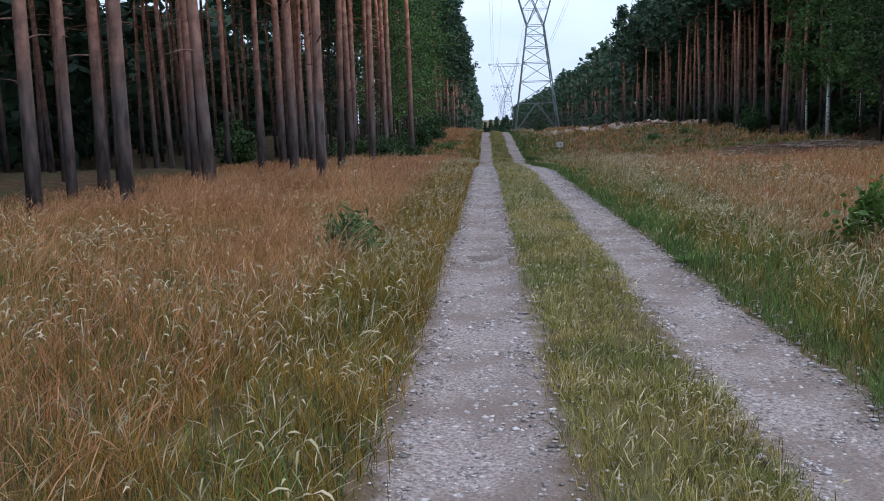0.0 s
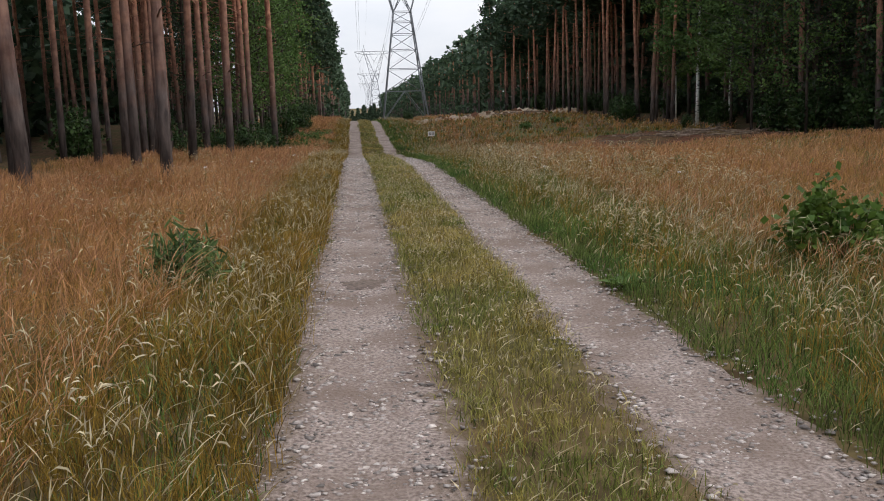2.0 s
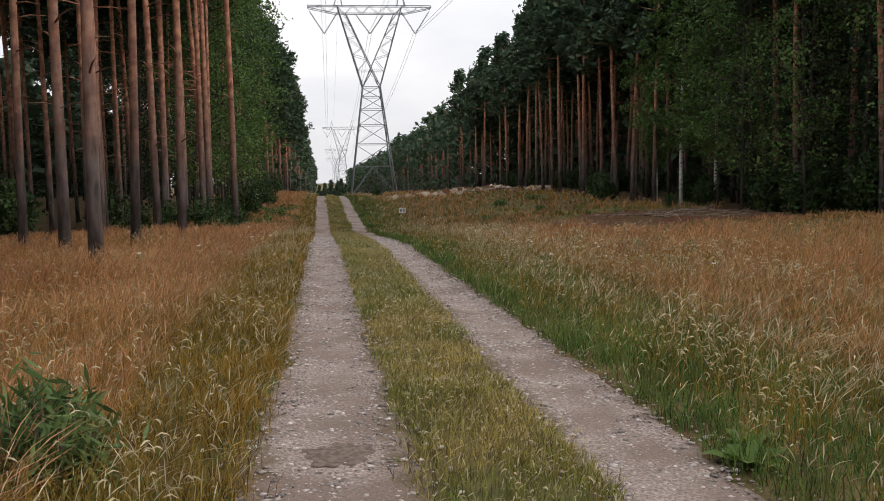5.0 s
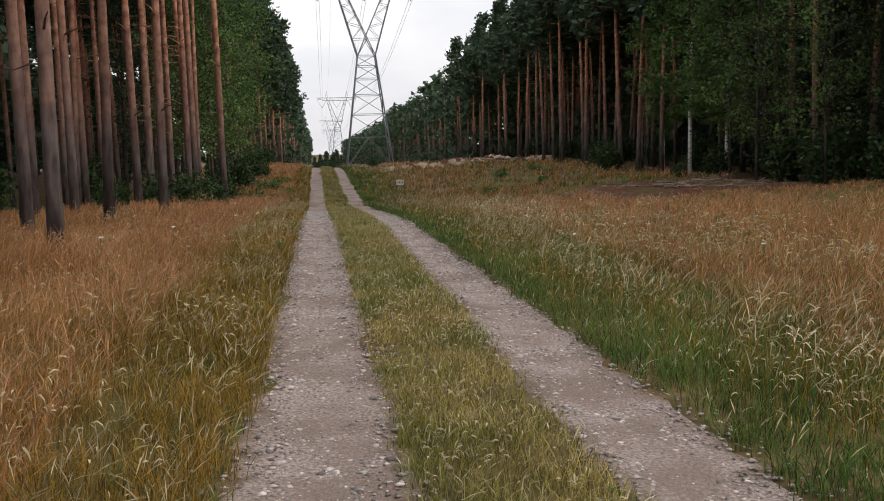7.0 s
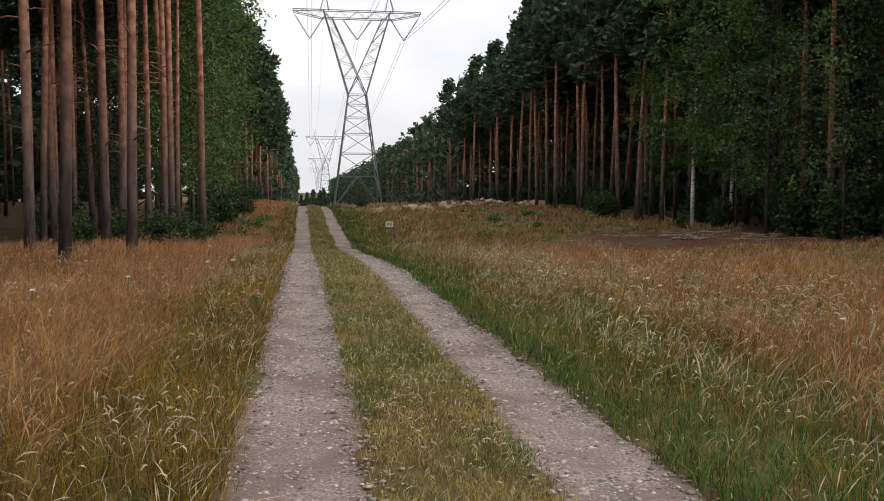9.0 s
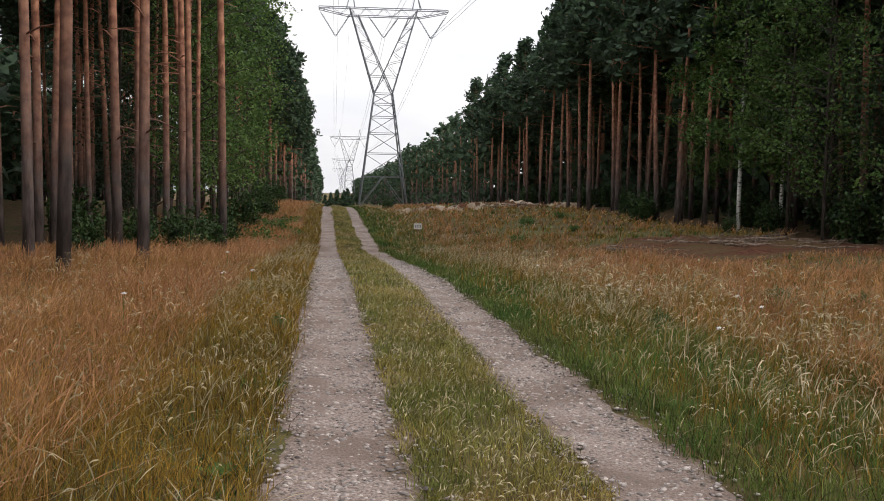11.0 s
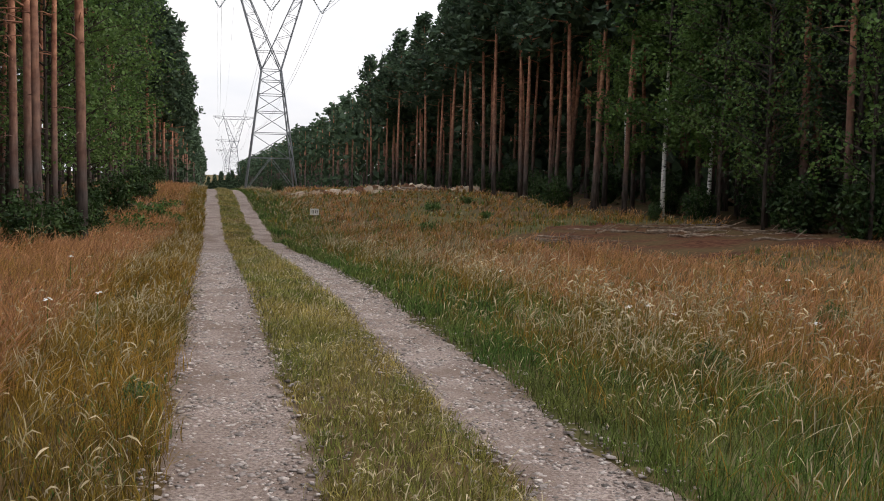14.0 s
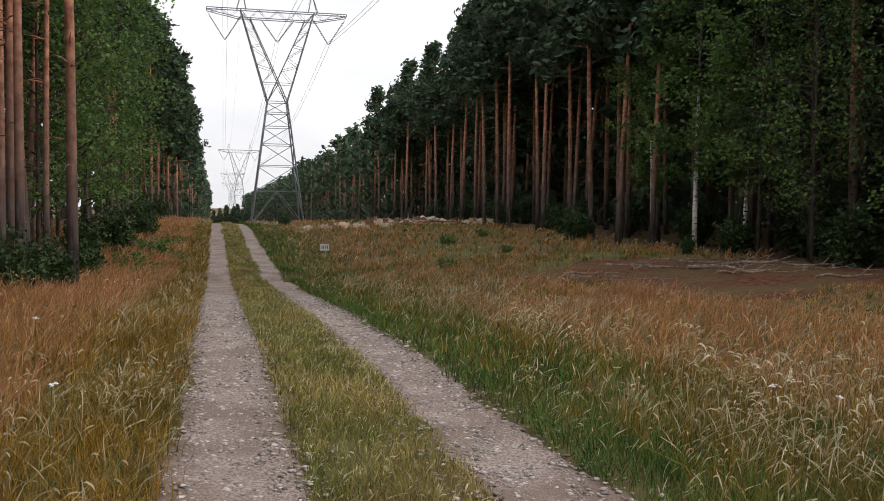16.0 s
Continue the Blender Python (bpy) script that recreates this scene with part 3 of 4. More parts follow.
# far woods on both sides, past the trees that can be told apart
def far_woods():
    rng = np.random.default_rng(5)
    tv, tf, tops = [], [], []
    spots_far = []
    for row in range(4):
        for y in np.arange(112, 640, 4.2 + row):
            spots_far.append((-4.4 - row * 2.6 + rng.normal(0, 0.5), y + rng.normal(0, 1.2)))
            spots_far.append((RIGHT_EDGE + 1.4 + row * 2.8 + rng.normal(0, 0.5), y + rng.normal(0, 1.2)))
    for row in range(3):
        for y in np.arange(-60, 8, 4.0):
            spots_far.append((-13 - row * 5 + rng.normal(0, 0.8), y))
        for y in np.arange(-60, 26, 4.0):
            spots_far.append((RIGHT_EDGE + 3 + row * 5 + rng.normal(0, 0.8), y))
    deep = len(spots_far)
    for x in np.arange(10.0, 50, 3.4):
        for y in np.arange(8, 135, 5.0):
            if x > 16:
                spots_far.append((-x - 4 + rng.normal(0, 1.0), y + rng.normal(0, 1.6)))
            if y > 20:
                spots_far.append((RIGHT_EDGE + x - 2 + rng.normal(0, 1.0), y + rng.normal(0, 1.6)))
    vs, ts, base = [], [], 0
    for i, (x, y) in enumerate(spots_far):
        z, h = gzf(x, y), rng.uniform(12.9, 15.2) * (0.70 if i >= deep and x < 0 else 1.05 if x < 0 else 0.89)
        tube([(x, y, z - 0.2), (x + rng.normal(0, 0.1), y, z + h * 0.55), (x, y, z + h * 0.97)], [0.14, 0.10, 0.02], 5, tv, tf)
        m = 44 if i >= deep else 34
        u = rng.uniform(0, 1, m) ** 0.9
        a = rng.uniform(0, 6.28, m)
        r = (0.35 + 1.5 * np.sin(np.pi * np.clip(0.15 + 0.8 * u, 0, 1))) * np.sqrt(rng.uniform(0, 1, m)) * (1.35 if i >= deep else 1)
        low = 0.03 if i >= deep and x > 0 else 0.02 if i >= deep and x < -26 else 0.42 if i < 260 and i % 3 else 0.04
        c = np.stack([x + r * np.cos(a), y + r * np.sin(a), z + h * (low + (1 - low) * u)], 1)
        v, t = blades_at(c, 5, 1.25 if i >= deep else 1.0, 0.3, rng, 0.3, 0.28)
        vs.append(v)
        ts.append(t + base)
        base += len(v)
    group = empty("far_woods", 0, 200, 0, "distant dense pine wood lining the clearing", "forest", kind="stuff")
    trunks = mesh_object("trunks", tv, tf, [BARK])
    crowns = array_object("crowns", np.concatenate(vs), np.concatenate(ts), [NEEDLES])
    for o in (trunks, crowns):
        o.parent = group
        o.matrix_parent_inverse = Matrix.Translation((0, -200, 0))
        tagged(o, kind="stuff")


far_woods()


# undergrowth of the wood's edges
SHRUB = bush("juniper_bush", 50, 1.5, 1.6, BUSH_LEAVES, 0.13, 30, 84)
tagged(SHRUB, "dark green dense juniper bush at the wood's edge", "bush", "undergrowth bushes")
stand(SHRUB, -3.5, 36.5, 0.8, 0)
for x, y, s, turn in [(-3.3, 39.2, 0.7, 70), (-3.4, 44.6, 0.7, 100), (-4.4, 36.0, 0.7, 30), (16.3, 60.6, 1.0, 50), (17.0, 61.5, 0.7, 160), (17.5, 66.0, 0.85, 220),
                      (16.4, 50.0, 0.45, 10), (17.8, 49.2, 0.9, 300), (17.8, 43.0, 1.2, 90), (17.2, 39.2, 1.3, 190), (18.4, 37.2, 1.3, 20), (17.6, 33.5, 1.2, 60),
                      (-4.6, 31.6, 0.55, 200), (-4.3, 52.0, 1.0, 40), (-4.0, 58.0, 1.2, 140), (-3.4, 66.0, 1.0, 10), (18.6, 70.0, 1.0, 80), (18.2, 78.0, 1.0, 170),
                      (18.4, 88.0, 1.1, 10), (18.2, 98.0, 1.1, 100), (-4.2, 76.0, 1.2, 60), (-4.0, 90.0, 1.2, 250), (20.0, 56.0, 1.3, 10), (20.0, 48.0, 1.4, 120),
                      (20.5, 42.0, 1.4, 210), (20.5, 64.0, 1.3, 33), (21.0, 72.0, 1.3, 303), (21.0, 82.0, 1.3, 133), (-8.0, 44.0, 1.2, 13), (-9.0, 36.0, 1.1, 93),
                      (4.8, 88.0, 0.7, 15), (22.0, 92.0, 1.3, 44)]:
    plant(SHRUB, x, y, s, turn)

LOW = bush("low_shrub", 53, 1.1, 0.5, LEAVES, 0.10, 20, 49)
tagged(LOW, "low green shrub on the dry grass verge", "bush", "low shrubs")
stand(LOW, -2.0, 47.5, 1.0, 0)
for x, y, s, turn in [(-2.8, 50.0, 1.2, 40), (-1.6, 55.0, 0.9, 90), (-2.6, 58.0, 1.3, 130), (-2.0, 62.0, 1.1, 10), (10.5, 62.0, 0.8, 30), (13.0, 65.0, 0.7, 80),
                      (-1.9, 33.0, 0.45, 10), (5.4, 41.0, 0.5, 60), (8.0, 52.0, 0.7, 200), (11.5, 56.0, 0.6, 250)]:
    plant(LOW, x, y, s, turn)

SAPLING = bush("oak_sapling", 60, 1.05, 0.85, SAPLING_LEAVES, 0.10, 26, 84, 0.4)
tagged(SAPLING, "bright green oak sapling in the dry grass", "sapling")
stand(SAPLING, 4.8, 13.6, 1.0, 0)
WEED = bush("weed_clump", 61, 0.6, 0.58, WEED_LEAVES, 0.13, 30, 70, 0.085, 0.8)
tagged(WEED, "tufted grey-green weed clump beside the track", "weed", "weed clumps")
stand(WEED, -1.35, 12.1, 1.0, 0)
for x, y, s in [(4.1, 24.6, 0.55), (6.4, 26.0, 0.6), (7.2, 25.2, 0.5), (-0.55, 23.2, 0.35)]:
    plant(WEED, x, y, s, x * 50)


# dark spruces at the far end of the clearing
def spruce(seed, h):
    rng = np.random.default_rng(seed)
    tree = new("spruce_tree")
    v, f = tube([(0, 0, -0.3), (0, 0, h)], [0.14, 0.02], 6)
    mesh_object("trunk", v, f, [BARK], tree)
    c = []
    for k in range(150):
        u = rng.uniform(0, 1)
        a, r = rng.uniform(0, 6.28), h * 0.34 * (1 - u) * math.sqrt(rng.uniform(0.1, 1))
        c.append((math.cos(a) * r, math.sin(a) * r, h * (0.05 + 0.95 * u) - 0.1 * r))
    bv, bt = blades_at(c, 6, 0.8, 0.2, rng, -0.2, 0.25)
    o = array_object("crown", bv, bt, [NEEDLES])
    o.parent = tree
    return tagged(tree, "dark conical spruce at the clearing's far end", "spruce tree", "far spruces")


SPRUCE = spruce(70, 5.9)
stand(SPRUCE, 3.5, 330, 1.0, 0)
for x, y, s in [(5.5, 334, 0.8), (7.0, 330, 1.05), (8.6, 336, 0.75), (1.5, 338, 0.85), (10.2, 333, 0.9), (-0.5, 332, 0.7), (12.0, 338, 0.8), (6.2, 345, 1.0)]:
    plant(SPRUCE, x, y, s, x * 37)


# ---- pylons and wires ----
def bar(a, b, r, v, f):
    tube([a, b], [r, r], 4, v, f)


def pylon():
    """A lattice pylon: tapered body, narrow waist, two splayed arms and a truss beam with three V strings."""
    p = new("power_pylon")
    foot, waist, zw, zb, zt = 2.75, 1.05, 13.2, 22.0, 22.9
    legs = [(1, 1), (-1, 1), (-1, -1), (1, -1)]

    def corner(i, z):
        k = foot + (waist - foot) * z / zw
        return Vector((legs[i][0] * k, legs[i][1] * k, z))

    for i in range(4):
        v, f = [], []
        bar(corner(i, -0.3), corner(i, zw), 0.085, v, f)
        mesh_object("leg", v, f, [STEEL], p)
    levels = [0.0, 3.6, 6.3, 8.6, 10.5, 12.0, zw]
    def brace(a, b, r):
        v, f = [], []
        bar(a, b, r, v, f)
        mesh_object("brace", v, f, [STEEL], p)

    for k in range(len(levels) - 1):
        for i in range(4):
            j = (i + 1) % 4
            a, b = (i, j) if k % 2 else (j, i)
            if k == 0:
                mid = (corner(i, levels[1]) + corner(j, levels[1])) / 2
                brace(corner(i, 0), mid, 0.05)
                brace(corner(j, 0), mid, 0.05)
            else:
                brace(corner(a, levels[k]), corner(b, levels[k + 1]), 0.05)
            brace(corner(i, levels[k + 1]), corner(j, levels[k + 1]), 0.045)
    # splayed arms from the waist to the beam
    for s in (-1, 1):
        v, f = [], []
        for d in (-1, 1):
            o0, o1 = Vector((s * waist, d * waist, zw)), Vector((s * 3.9, d * 0.55, zt))
            i0, i1 = Vector((-s * waist * 0.15, d * waist * 0.9, zw + 2.0)), Vector((s * 2.9, d * 0.55, zb))
            bar(o0, o1, 0.075, v, f)
            bar(i0, i1, 0.06, v, f)
            bar(Vector((-s * waist, d * waist, zw)), i0, 0.06, v, f)
            for t in range(5):
                a, b = o0.lerp(o1, t / 5), i0.lerp(i1, t / 5)
                c = o0.lerp(o1, (t + 1) / 5)
                bar(a, b, 0.032, v, f)
                bar(b, c, 0.032, v, f)
        for t in range(6):
            bar(Vector((s * waist, -waist, zw)).lerp(Vector((s * 3.9, -0.55, zt)), t / 5), Vector((s * waist, waist, zw)).lerp(Vector((s * 3.9, 0.55, zt)), t / 5), 0.03, v, f)
        mesh_object("arm", v, f, [STEEL], p)
        v, f = [], []
        for d in (-1, 1):
            bar(Vector((s * 3.3, d * 0.5, zt)), Vector((s * 3.7, 0, zt + 2.1)), 0.045, v, f)
            bar(Vector((s * 4.3, d * 0.5, zt)), Vector((s * 3.7, 0, zt + 2.1)), 0.045, v, f)
        mesh_object("earth_wire_peak", v, f, [STEEL], p)
    # truss beam
    v, f = [], []
    for d in (-1, 1):
        bar(Vector((-7.4, d * 0.5, zt)), Vector((7.4, d * 0.5, zt)), 0.06, v, f)
        bar(Vector((-4.2, d * 0.5, zb)), Vector((4.2, d * 0.5, zb)), 0.06, v, f)
        for s in (-1, 1):
            bar(Vector((s * 4.2, d * 0.5, zb)), Vector((s * 7.4, d * 0.5, zt - 0.25)), 0.055, v, f)
            bar(Vector((s * 7.4, d * 0.5, zt)), Vector((s * 7.4, d * 0.5, zt - 0.25)), 0.05, v, f)
        n = 14
        for k in range(n):
            x0, x1 = -7.0 + k * 1.0, -6.0 + k * 1.0

            def under(x):
                return zb if abs(x) < 4.2 else zb + (abs(x) - 4.2) / 3.2 * 0.65
            a, b = ((x0, zt), (x1, under(x1))) if k % 2 else ((x0, under(x0)), (x1, zt))
            bar(Vector((a[0], d * 0.5, a[1])), Vector((b[0], d * 0.5, b[1])), 0.03, v, f)
    mesh_object("beam", v, f, [STEEL], p)
    for c in (-5.5, 0.0, 5.5):
        v, f = [], []
        low = Vector((c, 0, zb - 2.4))
        for s in (-1, 1):
            top = Vector((c + s * 1.75, 0, zb + (0.35 if c else 0)))
            bar(top, low, 0.055, v, f)
            for k in range(12):
                q = top.lerp(low, 0.12 + 0.8 * k / 11)
                tube([q + Vector((0, 0, 0.045)), q, q - Vector((0, 0, 0.03))], [0.04, 0.17, 0.07], 6, v, f)
        mesh_object("insulator_string", v, f, [GLASS], p)
    return tagged(p, "grey lattice steel power pylon with V insulator strings", "power pylon", "line of pylons")


PYLON_SPOTS = [(4.3, -122), (6.4, 122.5), (8.5, 367), (10.6, 612), (12.7, 857)]
PYLON = pylon()
PYLON.matrix_basis = pose(6.4, 122.5, gzf(6.4, 122.5) + 0.05, 0, 0, -0.7)


def taller(y):
    """Pylons in the lower ground past the crest are built taller."""
    return 1.0 + 0.0155 * min(max(y - 130, 0), 240) / 24.0


for x, y in PYLON_SPOTS:
    if y != 122.5:
        c = copy_thing(PYLON, pose(x, y, gzf(x, y) + 0.05, 0, 0, -0.7) @ Matrix.Diagonal((1, 1, taller(y), 1)))


def wires():
    for a, b in zip(PYLON_SPOTS[:-1], PYLON_SPOTS[1:]):
        for c, z, sag, r, nm in [(-5.7, 19.6, 5.0, 0.019, "conductor"), (-5.3, 19.6, 5.0, 0.019, "conductor"), (-0.2, 19.6, 5.0, 0.019, "conductor"),
                                 (0.2, 19.6, 5.0, 0.019, "conductor"), (5.3, 19.6, 5.0, 0.019, "conductor"), (5.7, 19.6, 5.0, 0.019, "conductor"),
                                 (-3.7, 25.0, 5.0, 0.012, "earth_wire"), (3.7, 25.0, 5.0, 0.012, "earth_wire")]:
            pts = []
            for k in range(41):
                t = k / 40
                pts.append((a[0] + c + (b[0] - a[0]) * t, a[1] + (b[1] - a[1]) * t, (z + 0.2) * (taller(a[1]) * (1 - t) + taller(b[1]) * t) + gzf(a[0], a[1]) * (1 - t) + gzf(b[0], b[1]) * t - sag * 4 * t * (1 - t)))
            v, f = tube(pts, [r] * 41, 4)
            tagged(mesh_object("power_" + nm, v, f, [WIRE]), "thin grey overhead power line wire between pylons", "power line", "overhead wires")


wires()


# ---- small things on the verges ----
def marker_sign():
    s = empty("marker_sign", 4.5, 60.0, gzf(4.5, 60.0), "small white numbered marker board on a post", "sign")
    v, f = tube([(0, 0, -0.15), (0, 0, 0.62)], [0.025, 0.025], 6)
    mesh_object("post", v, f, [WOOD], s)
    bm = bmesh.new()
    bmesh.ops.create_cube(bm, size=1)
    bmesh.ops.scale(bm, verts=bm.verts, vec=(0.40, 0.02, 0.29))
    bmesh.ops.translate(bm, verts=bm.verts, vec=(0, -0.036, 0.52))
    bmesh.ops.bevel(bm, geom=list(bm.edges), offset=0.004, segments=1)
    me = bpy.data.meshes.new("board")
    bm.to_mesh(me)
    bm.free()
    me.materials.append(WHITE)
    new("board", me).parent = s
    for x, w in ((-0.11, 0.03), (-0.04, 0.03), (0.05, 0.03), (0.12, 0.03)):
        vv = [(x - w / 2, -0.05, 0.45), (x + w / 2, -0.05, 0.45), (x + w / 2, -0.05, 0.59), (x - w / 2, -0.05, 0.59)]
        mesh_object("mark", vv, [(0, 1, 2, 3)], [BLACK], s)


marker_sign()


def branch(x, y, length, turn, r, seed):
    rng = np.random.default_rng(seed)
    ob_v, ob_f = [], []
    pts, curl = [], rng.normal(0, 0.45)
    for k in range(6):
        t = k / 5 - 0.5
        pts.append(Vector((t * length, rng.normal(0, 0.05) + curl * length * (0.25 - t * t), r + 0.06 + abs(rng.normal(0, 0.05)))))
    tube(pts, [r * (1 - 0.11 * k) for k in range(6)], 6, ob_v, ob_f)
    for k in (2, 3):
        q = pts[k] + Vector((rng.uniform(0.2, 0.5), rng.uniform(-0.4, 0.4), rng.uniform(0.05, 0.3)))
        tube([pts[k], q], [r * 0.5, r * 0.2], 5, ob_v, ob_f)
    ob = mesh_object("fallen_branch", ob_v, ob_f, [DEADWOOD])
    ob.matrix_basis = pose(x, y, gzf(x, y) - 0.03, 0, 0, turn)
    tagged(ob, "bleached fallen branch lying on bare soil", "branch", "fallen branches")


brng = np.random.default_rng(90)
for i in range(24):
    a, q = brng.uniform(0, 6.28), math.sqrt(brng.uniform(0, 1))
    branch(13.0 + 4.6 * q * math.cos(a), 41.6 + 4.6 * q * math.sin(a), brng.uniform(0.6, 2.8), brng.uniform(-50, 50), brng.uniform(0.02, 0.05), 200 + i)
for i in range(16):
    branch(brng.uniform(6, 16.5), brng.uniform(79.6, 81.4), brng.uniform(1.0, 3.2), brng.uniform(-25, 25), brng.uniform(0.05, 0.11), 260 + i)
for i in range(9):
    branch(brng.uniform(-4.6, -1.6), brng.uniform(60, 66), brng.uniform(0.8, 2.2), brng.uniform(-60, 60), brng.uniform(0.04, 0.09), 280 + i)


def burdock(x, y, s, seed):
    rng = np.random.default_rng(seed)
    plant_ob = empty("broadleaf_plant", x, y, gzf(x, y), "broad green leaf rosette beside the track", "plant", "leaf rosettes")
    for k in range(11):
        a, t = k * 2.4 + rng.normal(0, 0.2), rng.uniform(0.25, 0.8)
        d, e = Vector((math.cos(a), math.sin(a), t)).normalized(), Vector((-math.sin(a), math.cos(a), 0))
        ln = s * rng.uniform(0.7, 1.2)
        v = [Vector((0, 0, 0.01)), d * ln * 0.35 + e * ln * 0.2, d * ln * 0.35 - e * ln * 0.2 , d * ln * 0.75 + e * ln * 0.17 - Vector((0, 0, ln * 0.05)),
             d * ln * 0.75 - e * ln * 0.17 - Vector((0, 0, ln * 0.05)), d * ln - Vector((0, 0, ln * 0.18)), d * ln * 0.4 - Vector((0, 0, ln * 0.05)), d * ln * 0.75 - Vector((0, 0, ln * 0.1))]
        mesh_object("leaf", v, [(0, 6, 1), (0, 2, 6), (1, 6, 7, 3), (6, 2, 4, 7), (3, 7, 5), (7, 4, 5)], [SAPLING_LEAVES if k % 3 else GREEN], plant_ob, smooth=True)


for x, y, s, sd in [(2.22, 12.2, 0.24, 1), (2.35, 12.5, 0.2, 2), (2.5, 19.8, 0.2, 3), (-0.62, 18.2, 0.14, 4), (-0.58, 16.6, 0.12, 5), (2.7, 24.8, 0.2, 6), (-0.6, 21.0, 0.12, 7)]:
    burdock(x, y, s, sd)


def flower(x, y, h, seed):
    rng = np.random.default_rng(seed)
    thing = empty("white_flower", x, y, gzf(x, y), "small white flower head above the grass", "flower", "white flowers")
    v, f = tube([(0, 0, -0.05), (0.02, 0, h)], [0.004, 0.003], 4)
    mesh_object("stem", v, f, [GREEN], thing)
    v, f = [], []
    for k in range(9):
        a, r = rng.uniform(0, 6.28), rng.uniform(0, 0.035)
        c = Vector((0.02 + math.cos(a) * r, math.sin(a) * r, h + rng.uniform(-0.006, 0.012)))
        b = len(v)
        for q in range(5):
            v.append(c + Vector((math.cos(q * 1.257) * 0.012, math.sin(q * 1.257) * 0.012, 0)))
        v.append(c + Vector((0, 0, 0.008)))
        f += [(b + q, b + (q + 1) % 5, b + 5) for q in range(5)]
    mesh_object("petals", v, f, [PETAL], thing)


for i in range(14):
    flower(*[(-1.3, 24.6), (-1.0, 25.0), (-1.6, 28.0), (3.6, 25.2), (4.0, 25.6), (3.9, 24.9), (5.0, 24.4), (4.6, 22.9), (-1.9, 22.0), (3.3, 21.0), (6.5, 27.0), (3.4, 28.5), (-2.5, 20.5), (5.4, 20.0)][i], 0.5, 300 + i)


# ---- gravel ----
def stones():
    rng = np.random.default_rng(21)
    xs, ys, ss = [], [], []
    for c, half, n in ((0.0, 0.46, 22000), (1.70, 0.44, 22000)):
        y = 4 + 36 * rng.uniform(0, 1, n) ** 1.25
        xs.append(c + np.clip(rng.normal(0, 0.58, n), -1.3, 1.3) * half)
        ys.append(y)
        ss.append(np.minimum(0.006 + rng.exponential(0.0050, n), 0.030) * (1 + (y - 4) / 60))
        m = 800
        yb = 4 + 40 * rng.uniform(0, 1, m) ** 1.1
        xs.append(c + np.clip(rng.normal(0, 0.45, m), -0.95, 0.95) * half)
        ys.append(yb)
        ss.append(rng.uniform(0.014, 0.032, m))
    x, y, s = np.concatenate(xs), np.concatenate(ys), np.concatenate(ss)
    n = len(x)
    unit = np.array([(1, 0, 0), (0.2, 0.95, 0), (-0.9, 0.3, 0), (-0.3, -0.9, 0), (0.1, 0.05, 0.32), (0, 0, -0.5)])
    tri = np.array([(0, 1, 4), (1, 2, 4), (2, 3, 4), (3, 0, 4), (1, 0, 5), (2, 1, 5), (3, 2, 5), (0, 3, 5)])
    a = rng.uniform(0, 6.28, n)
    sh = unit[None] * rng.uniform(0.6, 1.35, (n, 6, 1)) * s[:, None, None]
    ca, sa = np.cos(a)[:, None], np.sin(a)[:, None]
    vx, vy = sh[..., 0] * ca - sh[..., 1] * sa, sh[..., 0] * sa + sh[..., 1] * ca
    v = np.stack([vx + x[:, None], vy + y[:, None], sh[..., 2] + (gz(x, y) + 0.014)[:, None]], -1).reshape(-1, 3)
    t = (np.arange(n)[:, None, None] * 6 + tri[None]).reshape(-1, 3)
    tagged(array_object("gravel_stones", v, t, [STONE]), "loose pale crushed stones in the wheel ruts", "gravel", kind="stuff")


stones()


# ---- grass ----
def grass(name, label, x, y, h, w, mats, heads, seed, lean=0.35, wind=(0.25, -0.05)):
    """Bent blades; a share of them, heads, are stems with a seed head."""
    rng = np.random.default_rng(seed)
    n = len(x)
    z = gz(x, y) - 0.02
    a = rng.uniform(0, 2 * np.pi, n)
    hd = rng.uniform(0, 1, n) < heads
    h = np.where(hd, h * 1.15, h * 0.85) * rng.uniform(0.65, 1.25, n)
    bx = (rng.normal(0, lean, n) + wind[0] * hd) * h
    by = (rng.normal(0, lean, n) + wind[1] * hd) * h
    sx, sy = np.cos(a) * w, np.sin(a) * w
    levels = np.where(hd[:, None], np.array([[0.0, 0.60, 0.80, 1.0]]), np.array([[0.0, 0.42, 0.78, 1.0]]))
    widths = np.where(hd[:, None], np.array([[0.45, 0.40, 1.5, 0.35]]), np.array([[0.8, 1.0, 0.7, 0.08]]))
    drop = 1 - 0.30 * np.clip(np.hypot(bx, by) / np.maximum(h, 1e-3), 0, 1.2)
    cx = x[:, None] + bx[:, None] * levels ** 2
    cy = y[:, None] + by[:, None] * levels ** 2
    cz = z[:, None] + h[:, None] * (levels - (1 - drop)[:, None] * levels ** 3)
    v = np.empty((n, 8, 3), dtype=np.float32)
    v[:, 0::2, 0], v[:, 0::2, 1], v[:, 0::2, 2] = cx - sx[:, None] * widths, cy - sy[:, None] * widths, cz
    v[:, 1::2, 0], v[:, 1::2, 1], v[:, 1::2, 2] = cx + sx[:, None] * widths, cy + sy[:, None] * widths, cz
    tri = np.array([(0, 1, 3), (0, 3, 2), (2, 3, 5), (2, 5, 4), (4, 5, 7), (4, 7, 6)])
    t = (np.arange(n)[:, None, None] * 8 + tri[None]).reshape(-1, 3)
    slots = np.zeros((n, 6), dtype=np.int32)
    slots[hd, 3:] = 1
    ob = array_object(name, v.reshape(-1, 3), t, mats, slots.ravel())
    return tagged(ob, label, "grass", kind="stuff")


